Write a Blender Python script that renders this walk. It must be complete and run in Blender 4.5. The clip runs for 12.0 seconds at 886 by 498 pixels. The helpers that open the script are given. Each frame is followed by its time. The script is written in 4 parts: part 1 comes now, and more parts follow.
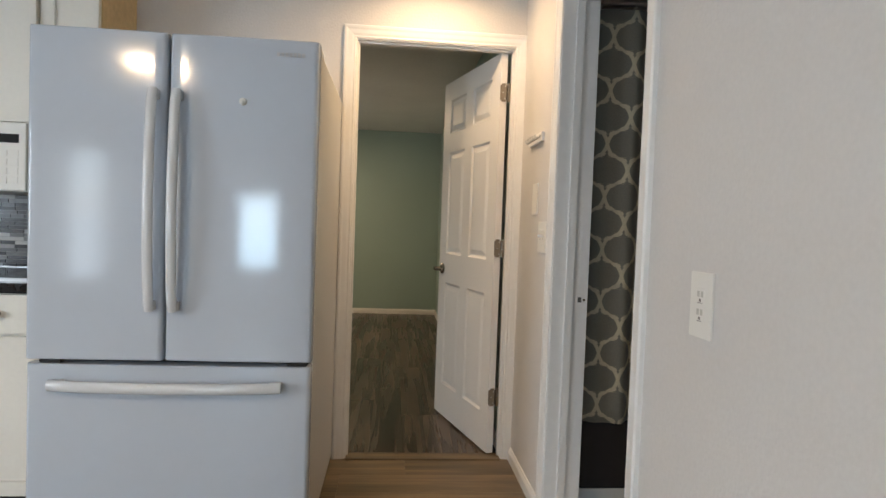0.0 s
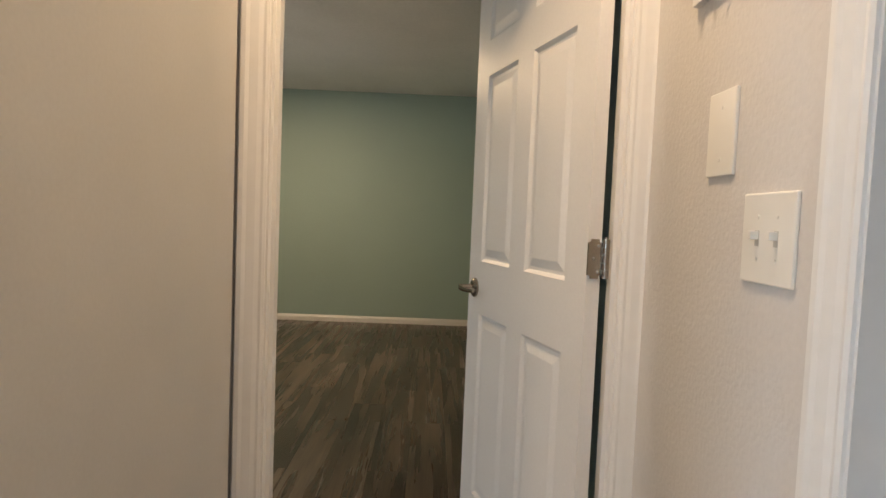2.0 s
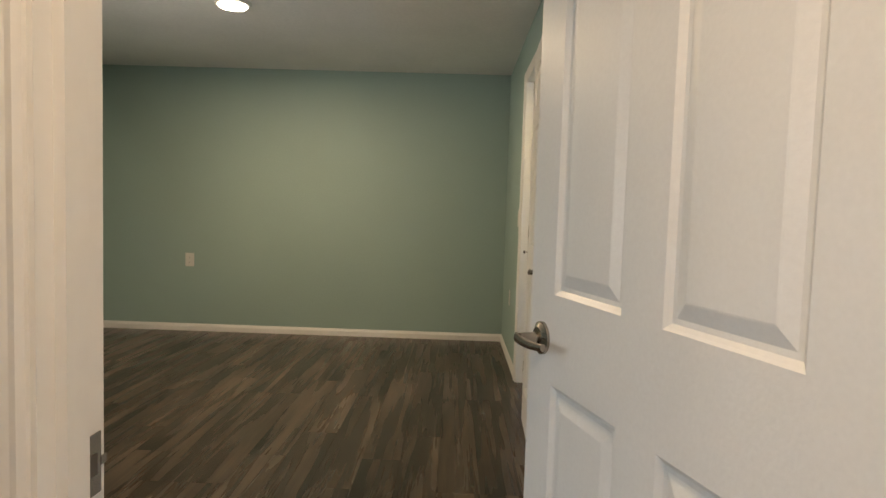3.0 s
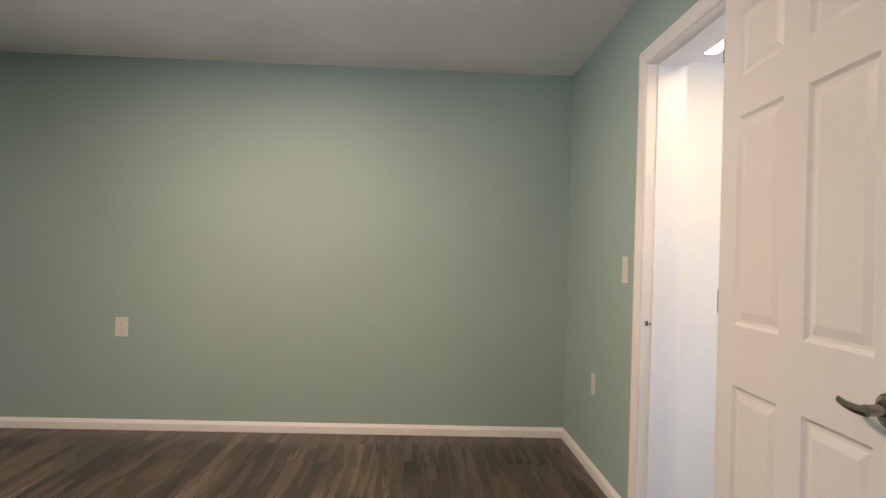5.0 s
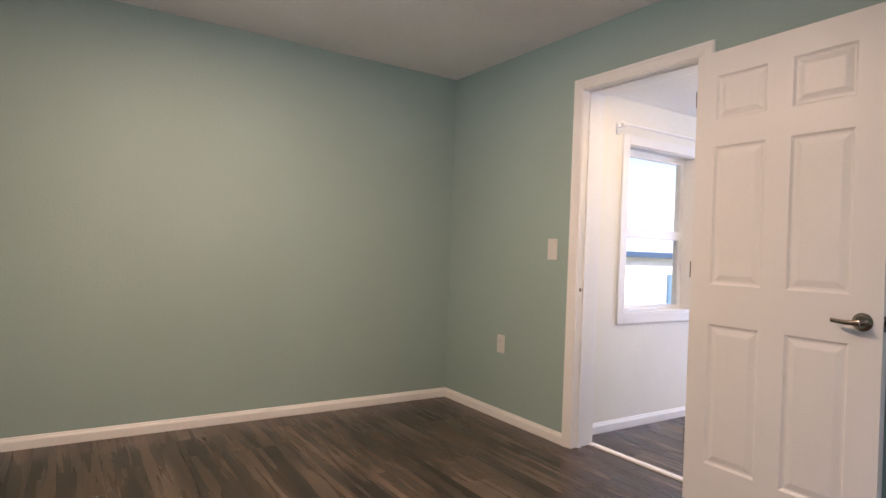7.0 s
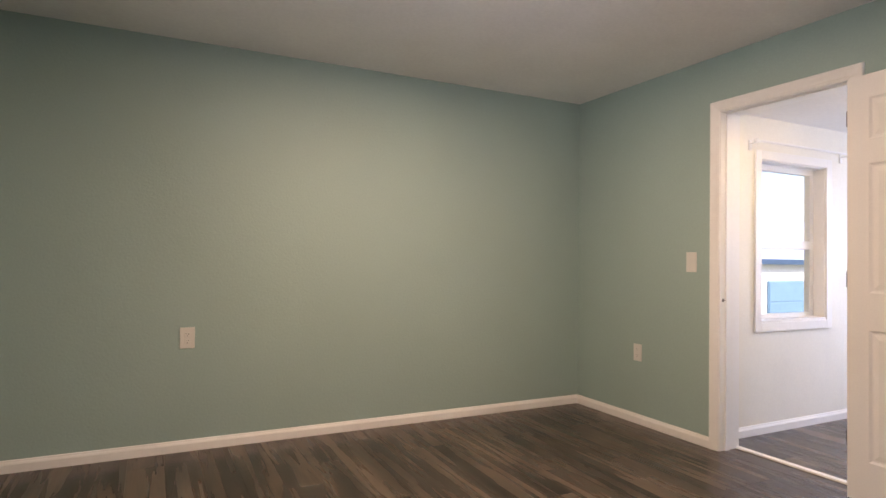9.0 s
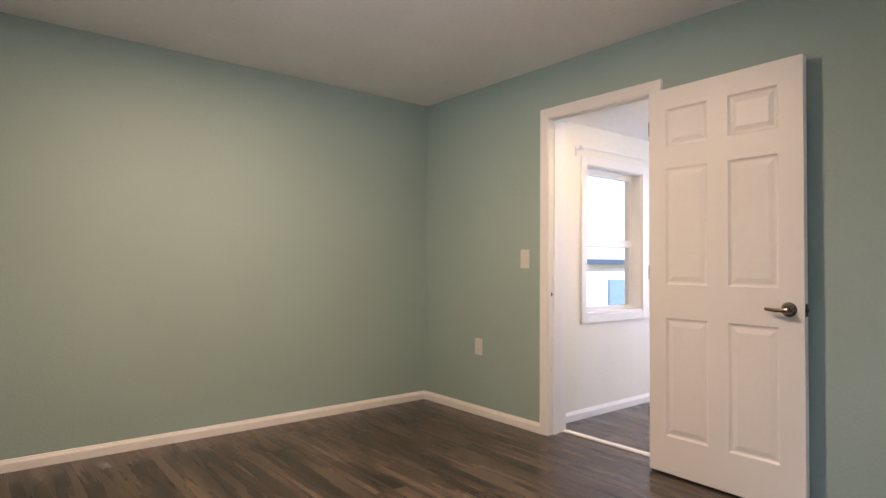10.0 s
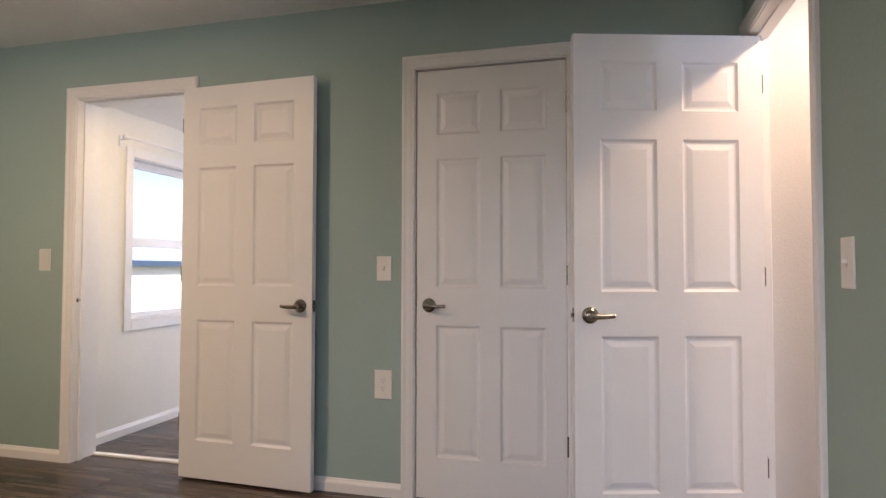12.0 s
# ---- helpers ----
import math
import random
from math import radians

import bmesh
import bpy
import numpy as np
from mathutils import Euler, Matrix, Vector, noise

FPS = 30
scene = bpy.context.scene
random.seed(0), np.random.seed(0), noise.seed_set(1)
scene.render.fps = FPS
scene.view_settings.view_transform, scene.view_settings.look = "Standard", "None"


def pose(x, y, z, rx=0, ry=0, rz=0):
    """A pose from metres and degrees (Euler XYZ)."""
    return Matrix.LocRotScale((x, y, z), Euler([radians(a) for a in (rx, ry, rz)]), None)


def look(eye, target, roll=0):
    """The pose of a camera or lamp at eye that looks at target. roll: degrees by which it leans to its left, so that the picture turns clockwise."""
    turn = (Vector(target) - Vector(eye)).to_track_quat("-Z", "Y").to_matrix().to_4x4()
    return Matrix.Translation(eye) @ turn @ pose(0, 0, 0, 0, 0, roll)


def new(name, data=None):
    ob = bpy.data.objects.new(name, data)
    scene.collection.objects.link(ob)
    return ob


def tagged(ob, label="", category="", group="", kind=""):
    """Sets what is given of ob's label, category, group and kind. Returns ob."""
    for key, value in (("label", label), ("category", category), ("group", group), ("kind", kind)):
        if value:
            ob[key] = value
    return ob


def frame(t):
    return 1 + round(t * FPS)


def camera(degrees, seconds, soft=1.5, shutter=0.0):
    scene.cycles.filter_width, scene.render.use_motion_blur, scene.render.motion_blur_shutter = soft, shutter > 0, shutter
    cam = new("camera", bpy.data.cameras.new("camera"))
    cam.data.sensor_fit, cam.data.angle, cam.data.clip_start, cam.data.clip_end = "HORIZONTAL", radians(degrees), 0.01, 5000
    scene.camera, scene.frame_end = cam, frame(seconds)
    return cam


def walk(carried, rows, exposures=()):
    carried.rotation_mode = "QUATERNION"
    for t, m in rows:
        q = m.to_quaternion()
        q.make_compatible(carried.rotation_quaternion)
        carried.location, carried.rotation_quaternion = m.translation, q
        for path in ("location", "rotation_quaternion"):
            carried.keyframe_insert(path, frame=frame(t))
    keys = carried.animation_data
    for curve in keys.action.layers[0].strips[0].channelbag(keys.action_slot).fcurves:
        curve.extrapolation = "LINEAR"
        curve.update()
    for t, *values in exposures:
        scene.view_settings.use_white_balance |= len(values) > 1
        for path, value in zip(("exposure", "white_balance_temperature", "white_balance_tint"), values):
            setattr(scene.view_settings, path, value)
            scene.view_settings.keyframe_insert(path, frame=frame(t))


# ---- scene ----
cam = camera(74.3, 12.0)
PATH = [
    (0, (0.169, -2.878, 1.15), (0.339, -0.887, 1.08), 2.1),
    (0.5, (0.233, -2.508, 1.15), (0.396, -0.516, 1.077), 1.9),
    (1, (0.258, -2.087, 1.155), (0.405, -0.094, 1.062), 1.8),
    (1.5, (0.278, -1.711, 1.139), (0.388, 0.283, 1.041), 1.7),
    (2, (0.322, -1.28, 1.141), (0.363, 0.716, 1.032), 2.3),
    (2.5, (0.301, -0.879, 1.146), (0.333, 1.118, 1.039), 2.3),
    (3, (0.295, -0.452, 1.147), (0.257, 1.544, 1.027), 1.8),
    (3.5, (0.226, -0.082, 1.154), (0.075, 1.907, 1.021), 1.7),
    (3.7, (0.206, 0.1, 1.132), (-0.019, 2.083, 1.011), 1.6),
    (5.3, (-0.395, 1.107, 1.177), (-0.068, 3.08, 1.227), 2.0),
    (5.5, (-0.521, 1.148, 1.145), (0.037, 3.068, 1.2), 3.0),
    (6, (-0.901, 1.223, 1.141), (0.053, 2.98, 1.192), 4.1),
    (6.5, (-1.343, 1.166, 1.129), (-0.206, 2.811, 1.144), 3.9),
    (7, (-1.723, 1.169, 1.105), (-0.627, 2.843, 1.108), 2.2),
    (7.5, (-2.08, 1.2, 1.126), (-1.164, 2.978, 1.154), 1.3),
    (7.7, (-2.198, 1.185, 1.125), (-1.367, 3.003, 1.165), 1.1),
    (9.5, (-2.324, 1.102, 1.134), (-1.331, 2.838, 1.16), 0.1),
    (10, (-2.164, 1.04, 1.099), (-0.902, 2.591, 1.149), 0.4),
    (10.5, (-2.058, 0.944, 1.103), (-0.569, 2.278, 1.16), 0.4),
    (11, (-1.997, 0.875, 1.099), (-0.307, 1.943, 1.165), 0.4),
    (11.5, (-1.937, 0.787, 1.087), (-0.102, 1.577, 1.161), 0.3),
    (12, (-1.918, 0.693, 1.093), (0.016, 1.197, 1.157), 0.1),
]
EXPOSURE = [(0, 0.10, 7150, 13), (1.0, 0.26, 6750, 12), (1.5, 0.40, 6850, 14), (2.0, 0.34, 7050, 14), (2.5, 0.36, 6800, 12), (3.0, 0.52, 6700, 11), (3.5, 1.08, 6250, 9), (5.5, 1.12, 6050, 28), (6.3, 1.0, 6250, 30), (7.5, 1.0, 6150, 29), (9.5, 1.06, 6450, 28), (10.5, 1.02, 6400, 27), (11.5, 0.88, 6400, 26), (12, 0.80, 6400, 26)]
walk(cam, [(t, look(eye, target, roll)) for t, eye, target, roll in PATH], EXPOSURE)

# ---- world, sun and lamps ----
world = bpy.data.worlds.new("sky")
world.use_nodes = True
scene.world = world
wn = world.node_tree.nodes
sky = wn.new("ShaderNodeTexSky")
sky.sky_type, sky.sun_disc = "NISHITA", False
sky.sun_elevation, sky.sun_rotation = radians(39.5), radians(178)
wn["Background"].inputs["Strength"].default_value = 0.15
world.node_tree.links.new(sky.outputs["Color"], wn["Background"].inputs["Color"])


def lamp(name, kind, m, power, color, size=0.2, size_y=None, angle=None):
    data = bpy.data.lights.new(name, kind)
    data.energy, data.color = power, color
    if kind == "AREA":
        data.shape, data.size, data.size_y = ("RECTANGLE", size, size_y or size)
    elif kind == "SUN":
        data.angle = angle
    ob = new(name, data)
    ob.matrix_world = m
    return ob


lamp("sun", "SUN", look((0, 0, 0), (-0.03, 0.75, -0.62)), 4.0, (1.0, 0.95, 0.87), angle=radians(0.6))
SKY = (0.62, 0.80, 1.0)
WARM = (1.0, 0.78, 0.53)
# daylight in the window openings
# fill lamp in the added, unseen east window, brightens the sunroom
lamp("daylight", "AREA", look((3.33, 2.65, 1.35), (1.0, 2.9, 0.7)), 13, (0.66, 0.80, 1.0), 1.1, 1.0)
west_sky = lamp("daylight", "AREA", look((-3.34, 0.80, 1.25), (0.7, 0.55, 0.4)), 1.7, (0.84, 0.92, 1.0), 0.8, 1.1)
west_sky.data.spread = radians(60)
ground_glow = lamp("daylight", "AREA", look((-3.33, 0.95, 1.25), (-1.33, 2.95, 2.75)), 6.0, (1.0, 0.92, 0.82), 1.0, 1.1)   # sunlit ground outside
ground_glow.data.spread = radians(75)
lamp("daylight", "AREA", look((-1.42, -6.63, 1.02), (-1.0, 0, 1.1)), 31, (0.48, 0.74, 1.0), 0.75, 0.9)
lamp("daylight", "AREA", look((-3.69, -6.63, 1.17), (-3.6, 0, 1.2)), 9, SKY, 0.32, 1.6)
lamp("daylight", "AREA", look((-4.65, -3.7, 1.42), (0, -3.2, 0.9)), 64, SKY, 1.7, 1.05)


def ceiling_bulb(x, y, z, power, spread=180, lean=0.0, size=0.15, color=WARM):
    """The light of a flat ceiling lamp, which leaves its diffuser downwards."""
    b = lamp("bulb", "AREA", look((x, y, z - 0.030), (x, y + lean, 0)), power, color, size)
    b.data.shape, b.data.spread = "DISK", radians(spread)


ceiling_bulb(-1.108, 3.18, 2.395, 29, color=(1.0, 0.74, 0.46))
ceiling_bulb(-1.87, -3.70, 2.395, 38, size=0.17)
ceiling_bulb(0.33, -0.40, 2.395, 10.0, 150, lean=0.35, color=(1.0, 0.71, 0.42))
lamp("bulb", "AREA", look((1.00, 2.7, 2.07), (1.40, 2.7, 0)), 5.6, (1.0, 0.75, 0.36), 1.1, 0.08)


# ---- materials ----
def material(name, color, rough=0.5, metal=0.0, grain=60.0, vary=0.06, stain=2.0, stain_by=0.05, bump=0.0, bump_scale=200.0, coat=0.0):
    """A surface with fine grain, soft large stains and relief, in metres of object space."""
    m = bpy.data.materials.new(name)
    m.use_nodes = True
    nt = m.node_tree
    n, l = nt.nodes, nt.links
    b = n["Principled BSDF"]
    co = n.new("ShaderNodeTexCoord")
    fine, wide = n.new("ShaderNodeTexNoise"), n.new("ShaderNodeTexNoise")
    fine.inputs["Scale"].default_value, fine.inputs["Detail"].default_value = grain, 6
    wide.inputs["Scale"].default_value, wide.inputs["Detail"].default_value = stain, 4
    l.new(co.outputs["Object"], fine.inputs["Vector"])
    l.new(co.outputs["Object"], wide.inputs["Vector"])
    mix1, mix2 = n.new("ShaderNodeMix"), n.new("ShaderNodeMix")
    for mx, src, by in ((mix1, fine, vary), (mix2, wide, stain_by)):
        mx.data_type, mx.blend_type = "RGBA", "MULTIPLY"
        mx.inputs["Factor"].default_value = 1.0
        ramp = n.new("ShaderNodeMapRange")
        ramp.inputs["From Min"].default_value, ramp.inputs["From Max"].default_value = 0.3, 0.7
        ramp.inputs["To Min"].default_value, ramp.inputs["To Max"].default_value = 1 - by, 1 + by * 0.5
        l.new(src.outputs["Fac"], ramp.inputs["Value"])
        l.new(ramp.outputs["Result"], mx.inputs["B"])
    mix1.inputs["A"].default_value = (*color, 1)
    l.new(mix1.outputs["Result"], mix2.inputs["A"])
    l.new(mix2.outputs["Result"], b.inputs["Base Color"])
    b.inputs["Roughness"].default_value, b.inputs["Metallic"].default_value = rough, metal
    b.inputs["Coat Weight"].default_value = coat
    b.inputs["Coat Roughness"].default_value = 0.08
    b.inputs["Specular IOR Level"].default_value = 0.4
    rr = n.new("ShaderNodeMapRange")
    rr.inputs["To Min"].default_value, rr.inputs["To Max"].default_value = max(rough - 0.06, 0.02), rough + 0.08
    l.new(wide.outputs["Fac"], rr.inputs["Value"])
    l.new(rr.outputs["Result"], b.inputs["Roughness"])
    if bump:
        relief, bn = n.new("ShaderNodeTexNoise"), n.new("ShaderNodeBump")
        relief.inputs["Scale"].default_value, relief.inputs["Detail"].default_value = bump_scale, 3
        bn.inputs["Strength"].default_value, bn.inputs["Distance"].default_value = bump, 0.004
        l.new(co.outputs["Object"], relief.inputs["Vector"])
        l.new(relief.outputs["Fac"], bn.inputs["Height"])
        l.new(bn.outputs["Normal"], b.inputs["Normal"])
    return m


def planks(name, dark, light, tone, rough, along, lo=0.39, hi=0.63):
    """Printed wood planks: cloudy patches, long soft streaks and fine grain, broken from plank to plank."""
    m = bpy.data.materials.new(name)
    m.use_nodes = True
    nt = m.node_tree
    n, l = nt.nodes, nt.links
    b = n["Principled BSDF"]
    geo, info = n.new("ShaderNodeNewGeometry"), n.new("ShaderNodeObjectInfo")
    comb, mul, shift = n.new("ShaderNodeCombineXYZ"), n.new("ShaderNodeMath"), n.new("ShaderNodeVectorMath")
    mul.operation, shift.operation = "MULTIPLY", "ADD"
    mul.inputs[1].default_value = 23.0
    l.new(info.outputs["Random"], mul.inputs[0])
    l.new(mul.outputs[0], comb.inputs[2])
    l.new(geo.outputs["Position"], shift.inputs[0])
    l.new(comb.outputs[0], shift.inputs[1])
    # scale across the grain, detail, distortion, stretch along the grain, weight
    total, woods = None, []
    for sc, de, di, stretch, weight in ((20, 3, 0.4, 0.055, 0.42), (6, 3, 0.6, 0.13, 0.42), (140, 4, 0.2, 0.04, 0.16)):
        mp, tx = n.new("ShaderNodeMapping"), n.new("ShaderNodeTexNoise")
        mp.inputs["Scale"].default_value = (1, stretch, 1) if along == "y" else (stretch, 1, 1)
        l.new(shift.outputs[0], mp.inputs["Vector"])
        tx.inputs["Scale"].default_value, tx.inputs["Detail"].default_value, tx.inputs["Distortion"].default_value = sc, de, di
        l.new(mp.outputs["Vector"], tx.inputs["Vector"])
        add = n.new("ShaderNodeMath")
        add.operation = "MULTIPLY_ADD"
        add.inputs[1].default_value, add.inputs[2].default_value = weight, 0.0
        l.new(tx.outputs["Fac"], add.inputs[0])
        if total is not None:
            l.new(total, add.inputs[2])
        total = add.outputs[0]
        woods.append(tx)
    ramp = n.new("ShaderNodeValToRGB")
    e = ramp.color_ramp.elements
    e[0].position, e[0].color = lo, (*dark, 1)
    e[1].position, e[1].color = hi, (*light, 1)
    between = e.new(lo + 0.5 * (hi - lo))
    between.color = (*[0.5 * math.sqrt(p * q) + 0.25 * (p + q) for p, q in zip(dark, light)], 1)
    l.new(total, ramp.inputs["Fac"])
    hue = n.new("ShaderNodeMix")
    hue.data_type, hue.blend_type = "RGBA", "MULTIPLY"
    hue.inputs["Factor"].default_value = 1.0
    mr = n.new("ShaderNodeMapRange")
    mr.inputs["To Min"].default_value, mr.inputs["To Max"].default_value = 1 - tone, 1 + tone
    l.new(info.outputs["Random"], mr.inputs["Value"])
    l.new(ramp.outputs["Color"], hue.inputs["A"])
    l.new(mr.outputs["Result"], hue.inputs["B"])
    l.new(hue.outputs["Result"], b.inputs["Base Color"])
    b.inputs["Specular IOR Level"].default_value = 0.42
    rr = n.new("ShaderNodeMapRange")
    rr.inputs["From Min"].default_value, rr.inputs["From Max"].default_value = 0.3, 0.7
    rr.inputs["To Min"].default_value, rr.inputs["To Max"].default_value = rough - 0.06, rough + 0.08
    l.new(woods[0].outputs["Fac"], rr.inputs["Value"])
    l.new(rr.outputs["Result"], b.inputs["Roughness"])
    bn = n.new("ShaderNodeBump")
    bn.inputs["Strength"].default_value, bn.inputs["Distance"].default_value = 0.35, 0.0003
    l.new(woods[2].outputs["Fac"], bn.inputs["Height"])
    l.new(bn.outputs["Normal"], b.inputs["Normal"])
    return m


GREIGE = material("greige_wall_paint", (0.67, 0.645, 0.62), 0.62, grain=90, vary=0.03, stain=1.3, stain_by=0.04, bump=0.36, bump_scale=105)
SAGE = material("sage_wall_paint", (0.325, 0.43, 0.40), 0.6, grain=90, vary=0.03, stain=1.1, stain_by=0.05, bump=0.3, bump_scale=80)
CREAM = material("cream_wall_paint", (0.80, 0.775, 0.70), 0.6, grain=80, vary=0.03, bump=0.1, bump_scale=90)
CEIL = material("white_ceiling_paint", (0.82, 0.81, 0.79), 0.8, grain=50, vary=0.04, bump=0.35, bump_scale=45)
TRIM = material("white_trim_paint", (0.80, 0.79, 0.77), 0.32, grain=40, vary=0.02, stain=3, stain_by=0.03, bump=0.03, bump_scale=60)
DOOR = material("white_door_paint", (0.79, 0.78, 0.765), 0.38, grain=120, vary=0.025, stain=2, stain_by=0.03, bump=0.08, bump_scale=150)
PLATE = material("white_plastic", (0.80, 0.78, 0.73), 0.3, grain=30, vary=0.01, stain_by=0.02)
ALMOND = material("almond_plastic", (0.66, 0.65, 0.61), 0.35, grain=30, vary=0.01, stain_by=0.02)
NICKEL = material("satin_nickel", (0.36, 0.32, 0.275), 0.22, metal=1.0, grain=200, vary=0.08, stain=8, stain_by=0.08)
DARK = material("dark_gap", (0.015, 0.014, 0.013), 0.7, grain=40, vary=0.1)
# white enamel, with the blue of mirrored daylight put into its base colour
FRIDGE = material("white_enamel_daylight_blue", (0.51, 0.56, 0.625), 0.10, grain=30, vary=0.01, stain=1.5, stain_by=0.015, bump=0.012, bump_scale=30, coat=0.6)
HANDLE = material("white_handle_enamel", (0.66, 0.67, 0.68), 0.14, grain=30, vary=0.01, stain_by=0.015, coat=0.4)
FSIDE = material("textured_grey_steel", (0.55, 0.535, 0.50), 0.30, grain=150, vary=0.03, stain=4, stain_by=0.05)
CAB = material("white_cabinet_paint", (0.80, 0.77, 0.70), 0.4, grain=60, vary=0.02, bump=0.03)
RAWWOOD = material("pale_raw_wood", (0.66, 0.50, 0.28), 0.55, grain=40, vary=0.12, stain=5, stain_by=0.1)
BLACK = material("black_glossy_glass", (0.012, 0.012, 0.014), 0.1, grain=20, vary=0.1)
STEEL = material("brushed_steel", (0.55, 0.55, 0.56), 0.3, metal=1.0, grain=250, vary=0.1)
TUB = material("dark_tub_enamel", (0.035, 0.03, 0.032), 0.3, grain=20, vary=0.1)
BATHFLOOR = material("bath_vinyl", (0.45, 0.42, 0.38), 0.4, grain=20, vary=0.1)
DARKWOOD = planks("dark_vinyl_planks", (0.018, 0.0118, 0.0080), (0.122, 0.088, 0.063), 0.07, 0.26, "y")
OAK = planks("oak_vinyl_planks", (0.085, 0.060, 0.035), (0.270, 0.195, 0.118), 0.12, 0.4, "x")
GLASS = bpy.data.materials.new("clear_window_glass")
GLASS.use_nodes = True
gb = GLASS.node_tree.nodes["Principled BSDF"]
gb.inputs["Transmission Weight"].default_value, gb.inputs["Roughness"].default_value, gb.inputs["IOR"].default_value = 1.0, 0.0, 1.01
gb.inputs["Base Color"].default_value = (0.97, 0.99, 0.99, 1)


def glow(name, color, strength):
    m = bpy.data.materials.new(name)
    m.use_nodes = True
    b = m.node_tree.nodes["Principled BSDF"]
    b.inputs["Base Color"].default_value = (*color, 1)
    b.inputs["Emission Color"].default_value, b.inputs["Emission Strength"].default_value = (*color, 1), strength
    return m


BULB = glow("lit_lamp_diffuser", (1.0, 0.86, 0.66), 14.0)
TUBE = glow("lit_tube_diffuser", (1.0, 0.93, 0.82), 1.4)


# ---- mesh helpers ----
def box(bm, x0, x1, y0, y1, z0, z1, bevel=0.0):
    made = bmesh.ops.create_cube(bm, size=1.0)["verts"]
    for v in made:
        v.co = Vector((x0 + (v.co.x + 0.5) * (x1 - x0), y0 + (v.co.y + 0.5) * (y1 - y0), z0 + (v.co.z + 0.5) * (z1 - z0)))
    if bevel:
        edges = {e for v in made for e in v.link_edges}
        bmesh.ops.bevel(bm, geom=list(edges), offset=bevel, segments=2, affect="EDGES", profile=0.6)
    return bm


def boxes(*list_of, bevel=0.0):
    bm = bmesh.new()
    for b in list_of:
        box(bm, *b, bevel=bevel)
    return bm


def rod(bm, a, b, r0, r1=None, n=16):
    a, b = Vector(a), Vector(b)
    made = bmesh.ops.create_cone(bm, cap_ends=True, segments=n, radius1=r0, radius2=r0 if r1 is None else r1, depth=(b - a).length)["verts"]
    turn = (b - a).to_track_quat("Z", "Y").to_matrix().to_4x4()
    bmesh.ops.transform(bm, matrix=Matrix.Translation((a + b) / 2) @ turn, verts=made)
    return bm


def mesh_of(name, bm, mat, smooth=False):
    if name.startswith("wall_"):
        bmesh.ops.remove_doubles(bm, verts=bm.verts, dist=0.0001)
    else:
        bmesh.ops.recalc_face_normals(bm, faces=bm.faces)
    me = bpy.data.meshes.new(name)
    bm.to_mesh(me)
    bm.free()
    me.materials.append(mat)
    if smooth:
        me.shade_smooth()
        me.set_sharp_from_angle(angle=radians(30 if smooth == "all" else 35))
        for p in me.polygons:
            if p.area > 0.01 and smooth != "all":
                p.use_smooth = False
    return me


def part(name, bm, mat, parent, label="", smooth=False):
    ob = new(name, mesh_of(name, bm, mat, smooth))
    ob.parent = parent
    return tagged(ob, label)


def solid(name, bm, mat, label, category="", smooth=False, kind="structure", group=""):
    return tagged(new(name, mesh_of(name, bm, mat, smooth)), label, category, group, kind)


def thing(name, m, label, category, group="", kind=""):
    ob = new(name)
    ob.empty_display_size = 0.1
    ob.matrix_world = m
    return tagged(ob, label, category, group, kind)


# ---- plan ----
XE, XK, XW, YF, T, TS, TB = 0.752, 0.790, -3.305, 4.845, 0.085, 0.170, 0.138   # bedroom east wall, kitchen east wall, west wall, far wall, wall thicknesses
H, H2 = 2.395, 2.11                                      # ceilings of the house and of the sunroom
D1 = (-0.033, 0.738)                                     # entry door, along x
D2 = (2.806, 3.537)                                     # sunroom door, along y
D3 = (0.815, 1.524)                                     # closet door, along y
DB = (-1.438, -0.662)                                   # bathroom door, along y
HD = 2.045                                              # head of the openings
KW, KB = -4.62, -6.6                                    # kitchen west and south walls
SX1, SY0, SY1 = 3.3, 1.75, 3.67                         # sunroom


def wall_x(name, x0, x1, y0, y1, z1, holes, mat, label):
    """A wall that runs along x, with holes (a, b, z0, z1) through it."""
    bm = bmesh.new()
    at = x0
    for a, b, za, zb in sorted(holes):
        box(bm, at, a, y0, y1, 0, z1)
        box(bm, a, b, y0, y1, zb, z1)
        if za > 0:
            box(bm, a, b, y0, y1, 0, za)
        at = b
    box(bm, at, x1, y0, y1, 0, z1)
    return solid(name, bm, mat, label, "wall")


def wall_y(name, x0, x1, y0, y1, z1, holes, mat, label):
    bm = bmesh.new()
    at = y0
    for a, b, za, zb in sorted(holes):
        box(bm, x0, x1, at, a, 0, z1)
        box(bm, x0, x1, a, b, zb, z1)
        if za > 0:
            box(bm, x0, x1, a, b, 0, za)
        at = b
    box(bm, x0, x1, at, y1, 0, z1)
    return solid(name, bm, mat, label, "wall")


J = 0.015                                               # jamb lining
h1 = (D1[0] - J, D1[1] + J, 0, HD + J)
h2 = (D2[0] - J, D2[1] + J, 0, HD + J)
h3 = (D3[0] - J, D3[1] + J, 0, HD + J)
hb = (DB[0] - J, DB[1] + J, 0, HD + J)
WB = (0.4, 1.5, 0.65, 1.85)                             # bedroom west window
WK1, WK2, WK3 = (-1.85, -1.0, 0.50, 1.54), (-3.88, -3.50, 0.3, 2.05), (-4.6, -2.8, 0.85, 2.0)
WS2 = (2.05, 3.25, 0.75, 1.85)                          # sunroom east window, unseen, added to bring in light
WS = (1.305, 2.025, 0.735, 1.825)                           # sunroom window
